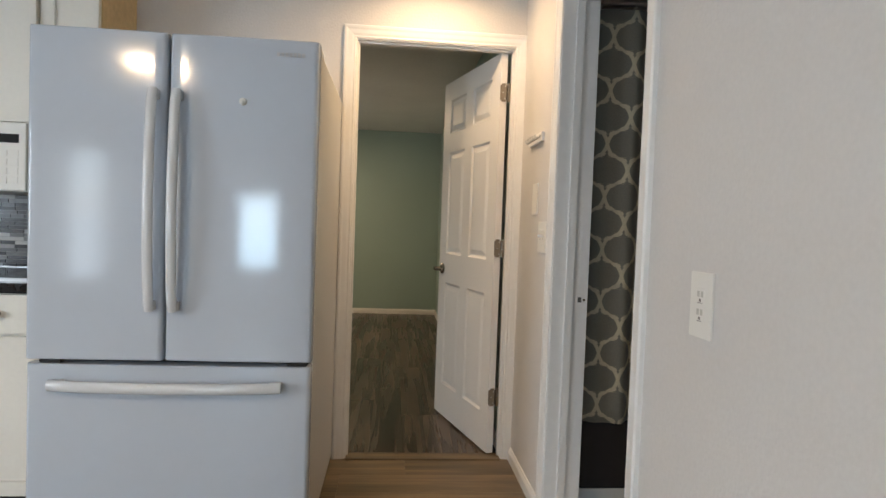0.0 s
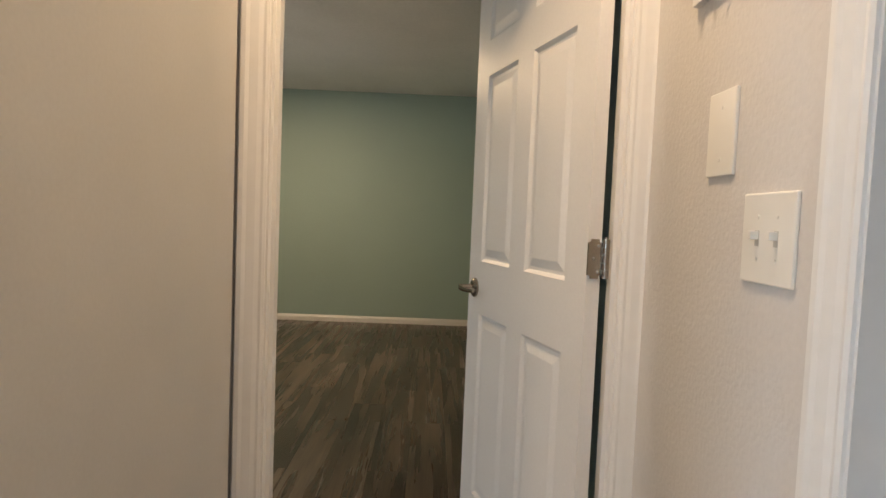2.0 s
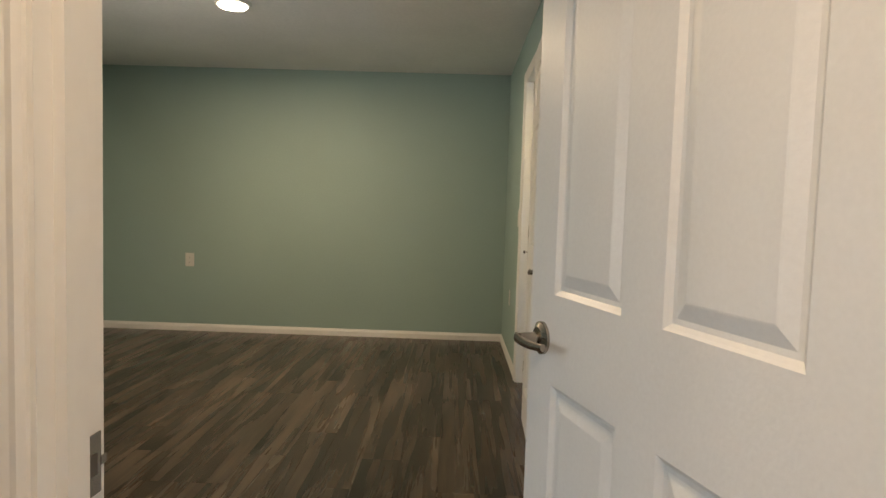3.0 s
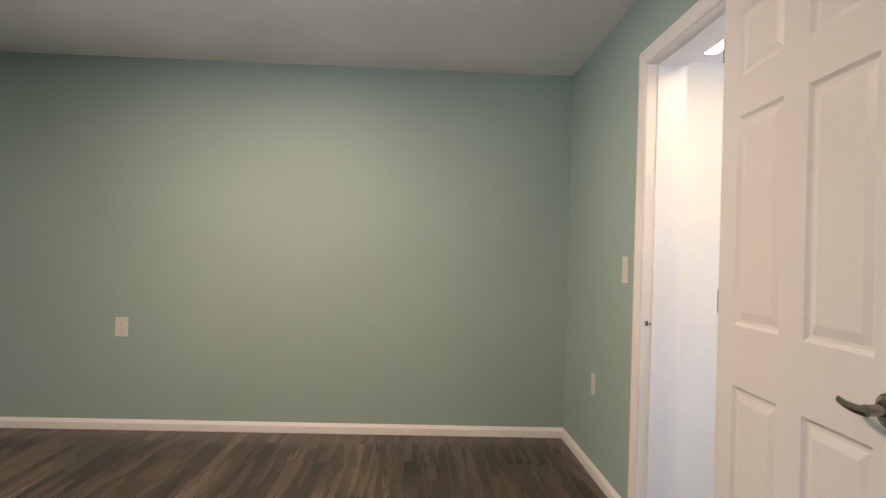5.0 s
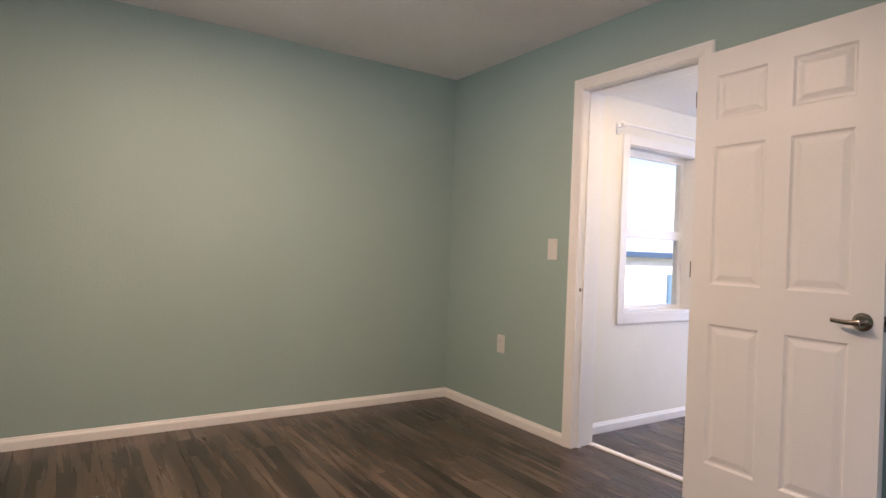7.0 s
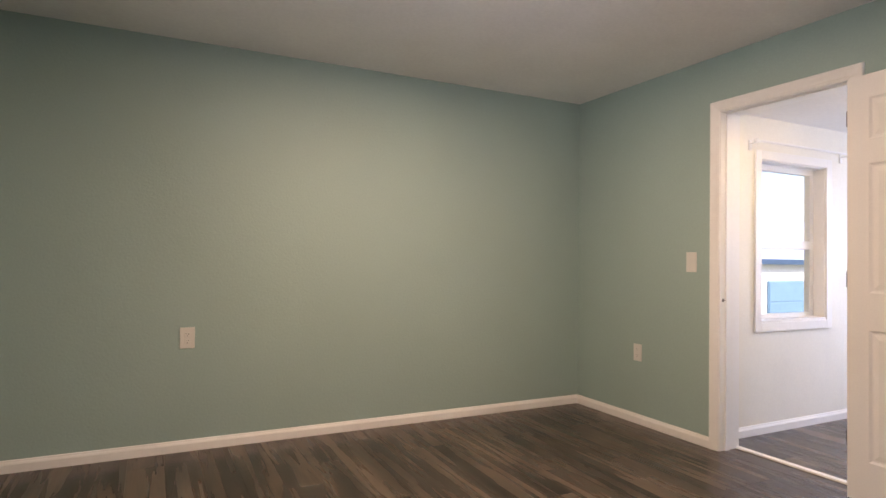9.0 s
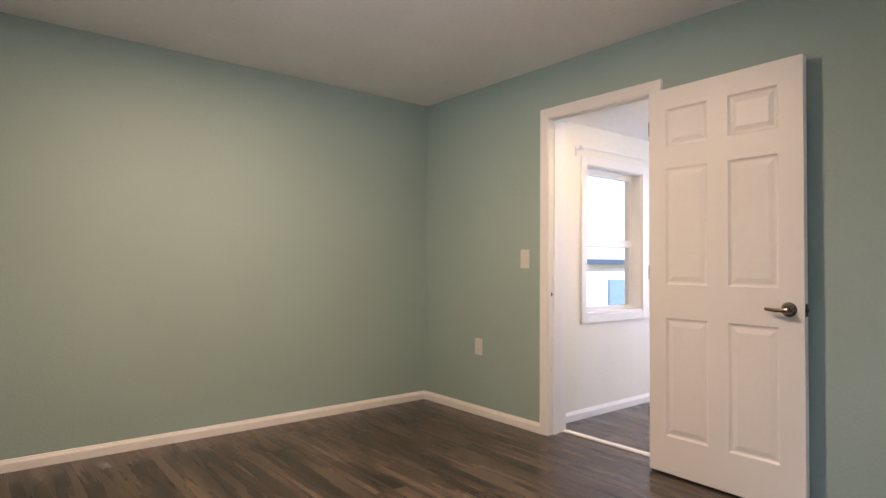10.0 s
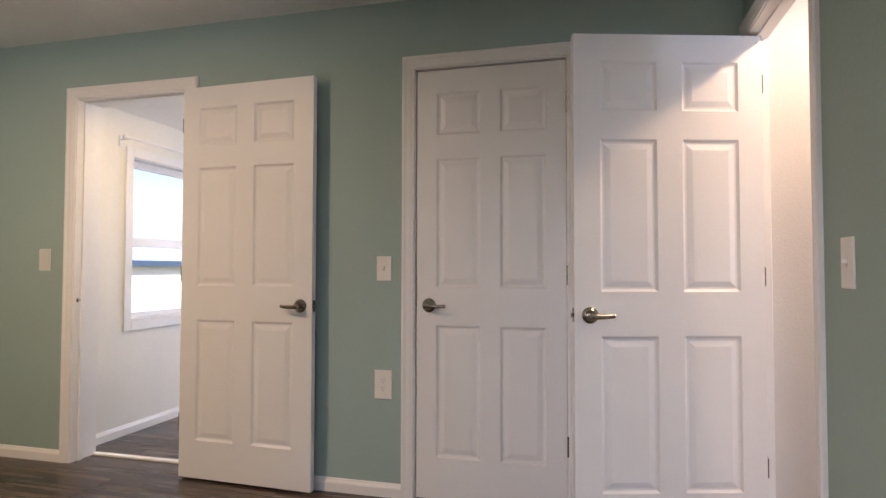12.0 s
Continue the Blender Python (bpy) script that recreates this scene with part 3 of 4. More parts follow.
def plate(name, m, w, h, kind, label, plastic=None):
    """A wall plate; local: x along the wall, y up, z out of it."""
    plastic = plastic or PLATE
    p = thing(name, m, label, "outlet" if kind in ("duplex", "decora") else "switch")
    part("cover_plate", boxes((-w / 2, w / 2, -h / 2, h / 2, 0, 0.006), bevel=0.0025), plastic, p)
    if kind == "blank":
        for y in (-0.042, 0.042):
            bm = rod(bmesh.new(), (0, y, 0.005), (0, y, 0.0072), 0.0035, n=10)
            part("screw", bm, plastic, p)
    if kind in ("toggle", "double"):
        for x in ((0,) if kind == "toggle" else (-0.023, 0.023)):
            bm = boxes((x - 0.0050, x + 0.0050, -0.011, 0.011, 0.0045, 0.0064))
            part("slot", bm, RECESS, p)
            bm = boxes((x - 0.004, x + 0.004, -0.002, 0.010, 0.004, 0.018), bevel=0.0015)
            part("toggle", bm, plastic, p)
            for y in (-0.030, 0.030):
                part("screw", rod(bmesh.new(), (x, y, 0.005), (x, y, 0.0072), 0.003, n=10), plastic, p)
    if kind == "rocker":
        part("rocker", boxes((-0.017, 0.017, -0.033, 0.033, 0.004, 0.0085), bevel=0.002), plastic, p)
    if kind == "duplex":
        for y in (-0.020, 0.020):
            f = part("socket", boxes((-0.016, 0.016, y - 0.014, y + 0.014, 0.004, 0.0075), bevel=0.002), plastic, p)
            for x0, x1, y0, y1 in ((-0.0075, -0.0055, 0, 0.008), (0.0055, 0.0075, 0, 0.007), (-0.002, 0.002, -0.010, -0.006)):
                part("slot", boxes((x0, x1, y + y0, y + y1, 0.0066, 0.0079)), SLOT, f)
    if kind == "decora":
        f = part("socket", boxes((-0.017, 0.017, -0.034, 0.034, 0.004, 0.0072), bevel=0.002), plastic, p)
        for y in (0.018, -0.018):
            for x in (-0.0068, 0.0068):
                part("slot", boxes((x - 0.0045, x + 0.0045, y - 0.002, y + 0.010, 0.0064, 0.0076), bevel=0.0004), RECESS, f)
            part("ground_hole", boxes((-0.0032, 0.0032, y - 0.0110, y - 0.0055, 0.0064, 0.0077)), SLOT, f)
            part("seam", boxes((-0.0090, 0.0090, y - 0.0142, y - 0.0130, 0.0064, 0.0075)), SLOT, f)
    return p


def on_east(x, y, z):
    """Pose of a plate on a wall that faces -x."""
    return Matrix(((0, 0, -1, x), (-1, 0, 0, y), (0, 1, 0, z), (0, 0, 0, 1)))


def on_north(x, y, z):
    """Pose of a plate on a wall that faces -y."""
    return Matrix(((1, 0, 0, x), (0, 0, -1, y), (0, 1, 0, z), (0, 0, 0, 1)))


def on_south(x, y, z):
    return Matrix(((-1, 0, 0, x), (0, 0, 1, y), (0, 1, 0, z), (0, 0, 0, 1)))


plate("wall_outlet", on_east(XK, -1.762, 1.016), 0.082, 0.132, "decora", "white outlet plate with two sockets on greige wall")
plate("blank_plate", on_east(XK, -0.331, 1.294), 0.088, 0.138, "blank", "blank white cover plate on greige wall")
plate("light_switch", on_east(XK, -0.481, 1.129), 0.126, 0.128, "double", "white double toggle light switch on greige wall")
plate("light_switch", on_east(XE, 3.745, 1.134), 0.078, 0.126, "rocker", "white light switch beside the sunroom doorway", ALMOND)
plate("wall_outlet", on_east(XE, 4.198, 0.496), 0.074, 0.118, "duplex", "white duplex outlet low on sage green wall", ALMOND)
plate("light_switch", on_east(XE, 1.682, 1.089), 0.074, 0.118, "toggle", "white toggle light switch beside closet door")
plate("wall_outlet", on_east(XE, 1.684, 0.532), 0.088, 0.138, "duplex", "white outlet below the light switch beside closet door")
plate("wall_outlet", on_north(-2.123, YF, 0.656), 0.080, 0.122, "duplex", "white duplex outlet on plain sage green wall", ALMOND)
plate("light_switch", on_south(-0.265, T, 1.107), 0.074, 0.128, "toggle", "white toggle light switch beside the entry doorway")


def strike(name, m, label, face):
    """A strike plate in a jamb, with its latch hole; local x across, y up, z out."""
    p = thing(name, m, label, "strike plate")
    part("plate", boxes((-0.014, 0.014, -0.029, 0.029, 0.0, 0.0015), bevel=0.0005), face, p)
    part("latch_hole", boxes((-0.007, 0.007, -0.010, 0.010, 0.0012, 0.0022)), SLOT, p)
    part("lip", boxes((0.013, 0.022, -0.004, 0.004, 0.0, 0.002)), NICKEL, p)


strike("strike_plate", on_north(XK + 0.108, DB[1] - 0.0005, 0.892), "small painted-over strike plate in bathroom door jamb", TRIM)
strike("strike_plate", Matrix(((0, 0, 1, D1[0] + 0.0005), (1, 0, 0, 0.066), (0, 1, 0, 0.905), (0, 0, 0, 1))), "nickel strike plate in bedroom door jamb", NICKEL)
strike("strike_plate", on_north(XE + 0.022, D2[1] - 0.0005, 0.905), "small painted-over strike plate in sunroom door jamb", TRIM)


# ---- key rack ----
def key_rack():
    r = thing("key_rack", on_east(XK, -0.325, 1.555), "small white wooden key rack with five metal hooks", "key rack")
    part("board", boxes((-0.115, 0.115, -0.020, 0.020, 0, 0.014), bevel=0.003), TRIM, r)
    for i in range(5):
        x = -0.088 + i * 0.044
        bm = bmesh.new()
        rod(bm, (x, 0.004, 0.013), (x, 0.004, 0.017), 0.008, 0.006, 14)
        pts = [Vector((x, 0.004 - 0.011 * math.sin(w), 0.016 + 0.010 * (1 - math.cos(w)))) for w in [q * 3.6 / 8 for q in range(9)]]
        for p, q in zip(pts, pts[1:]):
            rod(bm, p, q, 0.0024, n=8)
        part("hook", bm, STEEL, r, "small bent metal hook", smooth=True)


key_rack()


# ---- fridge ----
def tube(bm, pts, radii, n=14, flat=1.0):
    """A swept tube along pts, flattened along local depth by flat."""
    rings = []
    for i, p in enumerate(pts):
        d = (pts[min(i + 1, len(pts) - 1)] - pts[max(i - 1, 0)]).normalized()
        side = d.cross(Vector((0, 1, 0))).normalized()
        up = side.cross(d).normalized()
        rings.append([bm.verts.new(p + radii[i] * (math.cos(w) * side + flat * math.sin(w) * up)) for w in [q * math.tau / n for q in range(n)]])
    for r0, r1 in zip(rings, rings[1:]):
        for q in range(n):
            bm.faces.new((r0[q], r0[(q + 1) % n], r1[(q + 1) % n], r1[q]))
    bm.faces.new(rings[0])
    bm.faces.new(rings[-1])


def bowed(x0, x1, y, depth, z0, z1, sag, r=0.014):
    """A door slab whose front bows gently outwards between rounded edges."""
    bm = bmesh.new()
    c, half = (x0 + x1) / 2, (x1 - x0) / 2
    prof = [(x0, y + depth)]
    for i in range(5):
        w = math.radians(i * 22.5)
        prof.append((x0 + r - r * math.cos(w), y + sag + r - r * math.sin(w)))
    for i in range(1, 16):
        x = x0 + r + (x1 - x0 - 2 * r) * i / 16
        prof.append((x, y + sag * ((x - c) / (half - r)) ** 2))
    for i in range(5):
        w = math.radians(90 - i * 22.5)
        prof.append((x1 - r + r * math.cos(w), y + sag + r - r * math.sin(w)))
    prof.append((x1, y + depth))
    rings = []
    for z, inset in ((z0, 0.004), (z0 + 0.004, 0.0), (z1 - 0.004, 0.0), (z1, 0.004)):
        rings.append([bm.verts.new((px, py + (inset if py < y + depth - 0.001 else 0), z)) for px, py in prof])
    k = len(prof)
    for r0, r1 in zip(rings, rings[1:]):
        for q in range(k):
            bm.faces.new((r0[q], r0[(q + 1) % k], r1[(q + 1) % k], r1[q]))
    bm.faces.new(rings[0])
    bm.faces.new(rings[-1])
    return bm


def fridge():
    f = thing("refrigerator", pose(-0.557, 0, 0), "white french-door refrigerator with bottom freezer drawer", "refrigerator")
    part("body", boxes((-0.455, 0.460, -0.812, -0.032, 0.03, 1.735), bevel=0.006), FSIDE, f, "beige-grey steel side casing")
    part("gasket", boxes((-0.445, 0.445, -0.822, -0.810, 0.075, 1.725)), DARK, f, "dark door gasket")
    for a, b, x, sag in ((-0.459, -0.030, -0.062, -0.0010), (-0.022, 0.459, 0.012, 0.006)):
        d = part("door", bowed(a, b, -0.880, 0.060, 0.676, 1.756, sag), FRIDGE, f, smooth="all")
        bm = bmesh.new()
        pts, rad = [], []
        for i in range(21):
            k = i / 20
            pts.append(Vector((x, -0.905 - 0.026 * math.sin(math.pi * k) ** 0.6, 0.846 + 0.722 * k)))
            rad.append(0.0165 if 0 < i < 20 else 0.0145)
        tube(bm, pts, rad, 16, 0.8)
        h = part("door_handle", bm, HANDLE, d, "glossy white curved bar handle", smooth=True)
        for z in (0.862, 1.552):
            part("mount", boxes((x - 0.013, x + 0.013, -0.906, -0.874, z - 0.016, z + 0.016), bevel=0.004), HANDLE, h, smooth=True)
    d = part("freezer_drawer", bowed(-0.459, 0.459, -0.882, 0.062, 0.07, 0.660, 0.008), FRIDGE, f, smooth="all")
    bm = bmesh.new()
    pts, rad = [], []
    for i in range(25):
        k = i / 24
        pts.append(Vector((-0.372 + 0.740 * k, -0.905 - 0.030 * math.sin(math.pi * k) ** 0.6, 0.597)))
        rad.append(0.0185)
    rings = []
    for i, p in enumerate(pts):
        rings.append([bm.verts.new(p + Vector((0, 0.014 * math.cos(w), rad[i] * math.sin(w)))) for w in [q * math.tau / 14 for q in range(14)]])
    for r0, r1 in zip(rings, rings[1:]):
        for q in range(14):
            bm.faces.new((r0[q], r0[(q + 1) % 14], r1[(q + 1) % 14], r1[q]))
    bm.faces.new(rings[0])
    bm.faces.new(rings[-1])
    h = part("drawer_handle", bm, HANDLE, d, "glossy white curved bar handle", smooth=True)
    for x in (-0.352, 0.348):
        part("mount", boxes((x - 0.02, x + 0.02, -0.907, -0.874, 0.584, 0.611), bevel=0.004), HANDLE, h, smooth=True)
    for x in (-0.40, 0.40):
        part("hinge_cover", boxes((x - 0.055, x + 0.055, -0.85, -0.70, 1.735, 1.766), bevel=0.008), FSIDE, f, "grey top hinge cover", smooth=True)
        part("hinge_bracket", boxes((x - 0.02, x + 0.045, -0.868, -0.815, 0.6615, 0.6745), bevel=0.002), DARK, f, "small dark middle hinge")
    # maker's mark, as a plain bar of its size and colour
    for i in range(7):
        part("mark", boxes((0.322 + i * 0.0135, 0.332 + i * 0.0135, -0.8795, -0.8745, 1.700, 1.713)), STEEL, f, "small grey letter-size mark")
    for x in (-0.38, 0.38):
        part("foot", boxes((x - 0.03, x + 0.03, -0.78, -0.70, 0.0, 0.032)), DARK, f)
        part("foot", boxes((x - 0.03, x + 0.03, -0.16, -0.08, 0.0, 0.032)), DARK, f)
    m = thing("fridge_magnet", pose(-0.341, -0.8800, 1.545), "small white round magnet on fridge door", "magnet")
    bm = bmesh.new()
    rod(bm, (0, 0, 0), (0, -0.010, 0), 0.013, 0.010, 18)
    part("disc", bm, PLATE, m, smooth=True)
    part("tip", rod(bmesh.new(), (0, -0.009, 0.0), (0, -0.011, -0.016), 0.005, 0.003, 10), PLATE, m, smooth=True)


fridge()


# ---- kitchen units beside the fridge ----
def shaker(bm, x0, x1, z0, z1, y, rail=0.055):
    """A shaker front with a recessed field, its face at y."""
    rings = []
    for inset, yy in ((0, y + 0.02), (0, y + 0.0015), (0.0015, y), (rail, y), (rail + 0.001, y + 0.010)):
        rings.append([bm.verts.new(p) for p in ((x0 + inset, yy, z0 + inset), (x1 - inset, yy, z0 + inset), (x1 - inset, yy, z1 - inset), (x0 + inset, yy, z1 - inset))])
    for r0, r1 in zip(rings, rings[1:]):
        for q in range(4):
            bm.faces.new((r0[q], r0[(q + 1) % 4], r1[(q + 1) % 4], r1[q]))
    bm.faces.new(rings[0])
    bm.faces.new(rings[-1])
    return bm


def upper_cabinet(x0, x1, z0, z1, depth, doors, label, raw=False):
    c = thing("wall_cabinet", pose(x0, 0, z0), label, "cabinet", group="kitchen wall cabinets")
    w, h = x1 - x0, z1 - z0
    part("body", boxes((0, w - 0.002, -depth, -0.002, 0, h)), CAB, c)
    if raw:
        part("side_panel", boxes((w - 0.002, w + 0.003, -depth, -0.002, 0, h)), RAWWOOD, c, "pale unpainted wood side panel")
    dw = w / doors
    for i in range(doors):
        d = part("door", shaker(bmesh.new(), i * dw + 0.002, (i + 1) * dw - 0.002, 0.003, h - 0.003, -depth - 0.021), CAB, c)
        bm = rod(bmesh.new(), ((i + (0.9 if i % 2 == 0 else 0.1)) * dw, -depth - 0.021, 0.06), ((i + (0.9 if i % 2 == 0 else 0.1)) * dw, -depth - 0.045, 0.06), 0.008, 0.014, 16)
        part("knob", bm, NICKEL, d, "small nickel knob", smooth=True)


FL = -1.06                                              # where the units end beside the fridge
upper_cabinet(FL - 0.232, FL, 1.515, H - 0.003, 0.32, 1, "white shaker wall cabinet above the refrigerator's side", raw=True)
upper_cabinet(FL - 0.995, FL - 0.233, 1.515, H - 0.003, 0.34, 2, "white shaker wall cabinet above the microwave")


def microwave():
    x1, x0, z0, z1 = FL - 0.235, FL - 0.993, 1.235, 1.512
    m = thing("microwave", pose(x0, 0, z0), "white over-range microwave with dark display", "microwave")
    w, h = x1 - x0, z1 - z0
    part("body", boxes((0, w, -0.385, -0.002, 0, h), bevel=0.004), PLATE, m)
    d = part("door", boxes((0.004, w - 0.175, -0.410, -0.386, 0.004, h - 0.004), bevel=0.005), PLATE, m)
    part("glass", boxes((0.06, w - 0.25, -0.413, -0.409, 0.05, h - 0.05), bevel=0.001), BLACK, d, "dark door glass")
    part("handle", boxes((w - 0.205, w - 0.187, -0.440, -0.409, 0.03, h - 0.03), bevel=0.004), PLATE, d)
    p = part("control_panel", boxes((w - 0.172, w - 0.004, -0.408, -0.386, 0.004, h - 0.004), bevel=0.004), PLATE, m)
    part("display", boxes((w - 0.150, w - 0.030, -0.411, -0.407, h - 0.085, h - 0.05)), BLACK, p, "dark clock display")
    for r in range(4):
        for c in range(3):
            part("button", boxes((w - 0.150 + c * 0.042, w - 0.116 + c * 0.042, -0.4105, -0.407, 0.03 + r * 0.036, 0.056 + r * 0.036), bevel=0.001), PLATE, p)


microwave()


def base_cabinet(x0, x1, label):
    c = thing("base_cabinet", pose(x0, 0, 0), label, "cabinet", group="kitchen base cabinets")
    w = x1 - x0
    part("body", boxes((0, w, -0.60, -0.002, 0.09, 0.855)), CAB, c)
    part("toe_kick", boxes((0, w, -0.54, -0.002, 0.0, 0.09)), DARK, c)
    d = part("drawer", boxes((0.004, w - 0.004, -0.622, -0.601, 0.705, 0.850), bevel=0.003), CAB, c)
    part("knob", rod(bmesh.new(), (w / 2, -0.622, 0.78), (w / 2, -0.648, 0.78), 0.008, 0.015, 16), NICKEL, d, "small nickel knob", smooth=True)
    d = part("door", shaker(bmesh.new(), 0.004, w - 0.004, 0.10, 0.695, -0.622), CAB, c)
    part("knob", rod(bmesh.new(), (w - 0.03, -0.622, 0.64), (w - 0.03, -0.648, 0.64), 0.008, 0.015, 16), NICKEL, d, "small nickel knob", smooth=True)


base_cabinet(FL - 0.40, FL + 0.004, "white shaker base cabinet with drawer")
for i in range(1, 4):
    base_cabinet(FL - 0.40 - i * 0.60, FL - 0.40 - (i - 1) * 0.60 - 0.002, "white shaker base cabinet with drawer")
solid("worktop", boxes((FL - 2.2, FL + 0.006, -0.64, -0.002, 0.857, 0.895), bevel=0.004), BLACK, "black glossy kitchen worktop on white cabinets", "worktop", kind="thing")
tray = thing("cooktop", pose(FL - 0.30, -0.33, 0.895), "black glass cooktop let into the worktop", "cooktop")
part("glass", boxes((-0.28, 0.28, -0.25, 0.25, 0.0, 0.010), bevel=0.003), BLACK, tray)
for y in (-0.257, 0.250):
    part("rim", boxes((-0.285, 0.285, y, y + 0.007, 0.0, 0.013)), STEEL, tray, "thin steel rim")

# ---- mosaic backsplash ----
TILE = bpy.data.materials.new("mosaic_glass_tile")
TILE.use_nodes = True
tn, tl = TILE.node_tree.nodes, TILE.node_tree.links
tb = tn["Principled BSDF"]
ti, tr, tx = tn.new("ShaderNodeObjectInfo"), tn.new("ShaderNodeValToRGB"), tn.new("ShaderNodeTexNoise")
tx.inputs["Scale"].default_value = 60
tr.color_ramp.interpolation = "CONSTANT"
for i, (at, c) in enumerate(((0.0, (0.03, 0.03, 0.035)), (0.38, (0.14, 0.14, 0.145)), (0.7, (0.30, 0.30, 0.30)), (0.88, (0.48, 0.48, 0.47)))):
    e = tr.color_ramp.elements[i] if i < 2 else tr.color_ramp.elements.new(at)
    e.position, e.color = at, (*c, 1)
tm = tn.new("ShaderNodeMapRange")
tm.inputs["To Min"].default_value, tm.inputs["To Max"].default_value = 0.1, 0.3
tl.new(ti.outputs["Random"], tr.inputs["Fac"])
tl.new(tr.outputs["Color"], tb.inputs["Base Color"])
tl.new(tx.outputs["Fac"], tm.inputs["Value"])
tl.new(tm.outputs["Result"], tb.inputs["Roughness"])
GROUT = material("grey_grout", (0.30, 0.29, 0.28), 0.85, grain=120, vary=0.1)
splash = solid("backsplash", boxes((FL - 1.2, FL + 0.005, -0.006, -0.0005, 0.896, 1.80)), GROUT, "linear glass mosaic backsplash in greys", "backsplash", kind="thing")
tile_meshes = {}
trng = random.Random(9)
z = 0.90
while z < 1.25:
    x = FL
    while x > FL - 0.62:
        wt = trng.choice((0.06, 0.10, 0.15))
        if wt not in tile_meshes:
            tile_meshes[wt] = mesh_of("tile", boxes((-wt + 0.002, 0, -0.011, -0.006, 0, 0.0155)), TILE)
        t_ob = new("tile", tile_meshes[wt])
        t_ob.parent = splash
        t_ob.location = (x, 0, z)
        x -= wt
    z += 0.0175


# ---- bathroom: shower curtain and tub ----
CLOTH = bpy.data.materials.new("printed_curtain_cloth")
CLOTH.use_nodes = True
cn, cl = CLOTH.node_tree.nodes, CLOTH.node_tree.links
cb = cn["Principled BSDF"]


def calc(op, a, b=None, c=None):
    n = cn.new("ShaderNodeMath")
    n.operation = op
    for i, v in enumerate((a, b, c)):
        if v is None:
            continue
        if isinstance(v, (int, float)):
            n.inputs[i].default_value = v
        else:
            cl.new(v, n.inputs[i])
    return n.outputs[0]


OGEE_S, OGEE_Q = 0.085, 0.213
uvn, sep = cn.new("ShaderNodeTexCoord"), cn.new("ShaderNodeSeparateXYZ")
cl.new(uvn.outputs["UV"], sep.inputs[0])
cu, cv = calc("ADD", sep.outputs[0], -0.004), calc("ADD", sep.outputs[1], -0.024)
w_ = calc("PINGPONG", calc("ADD", cu, OGEE_S), OGEE_S)                       # folded across
t_ = calc("DIVIDE", calc("PINGPONG", cv, OGEE_Q / 2), OGEE_Q / 2)
q_ = calc("SUBTRACT", 1.0, calc("ABSOLUTE", calc("SUBTRACT", calc("MULTIPLY", t_, 2.0), 1.0)))
root = calc("SQRT", calc("MAXIMUM", calc("SUBTRACT", 1.0, calc("MULTIPLY", q_, q_)), 0.0))
e_ = calc("ADD", calc("MULTIPLY", calc("SUBTRACT", 1.0, root), 0.5 * 0.74), calc("MULTIPLY", q_, 0.5 * 0.26))
late = calc("GREATER_THAN", t_, 0.5)
S_ = calc("ADD", calc("MULTIPLY", calc("SUBTRACT", 1.0, late), e_), calc("MULTIPLY", late, calc("SUBTRACT", 1.0, e_)))
slope = calc("MULTIPLY", calc("ADD", calc("MULTIPLY", calc("DIVIDE", q_, calc("ADD", root, 0.08)), 0.74), 0.26), OGEE_S / (OGEE_Q / 2))
gap = calc("DIVIDE", calc("ABSOLUTE", calc("SUBTRACT", w_, calc("MULTIPLY", S_, OGEE_S))), calc("SQRT", calc("ADD", 1.0, calc("MULTIPLY", slope, slope))))
notch = calc("MULTIPLY", calc("MULTIPLY", calc("GREATER_THAN", q_, 0.70), calc("LESS_THAN", q_, 0.92)), 0.0045)
band = cn.new("ShaderNodeMapRange")
band.inputs["To Min"].default_value, band.inputs["To Max"].default_value = 1.0, 0.0
cl.new(calc("SUBTRACT", gap, notch), band.inputs["Value"])
band.inputs["From Min"].default_value, band.inputs["From Max"].default_value = 0.0066, 0.0080
weave = cn.new("ShaderNodeTexNoise")
weave.inputs["Scale"].default_value, weave.inputs["Detail"].default_value = 160, 4
cl.new(uvn.outputs["UV"], weave.inputs["Vector"])
cmix, wmix = cn.new("ShaderNodeMix"), cn.new("ShaderNodeMix")
cmix.data_type = wmix.data_type = "RGBA"
cmix.inputs["A"].default_value, cmix.inputs["B"].default_value = (0.185, 0.173, 0.142, 1), (0.55, 0.49, 0.35, 1)
cl.new(band.outputs["Result"], cmix.inputs["Factor"])
wmix.blend_type = "MULTIPLY"
wmix.inputs["Factor"].default_value = 1.0
wr = cn.new("ShaderNodeMapRange")
wr.inputs["To Min"].default_value, wr.inputs["To Max"].default_value = 0.75, 1.2
cl.new(weave.outputs["Fac"], wr.inputs["Value"])
cl.new(cmix.outputs["Result"], wmix.inputs["A"])
cl.new(wr.outputs["Result"], wmix.inputs["B"])
cl.new(wmix.outputs["Result"], cb.inputs["Base Color"])
cb.inputs["Roughness"].default_value, cb.inputs["Sheen Weight"].default_value = 0.75, 0.2


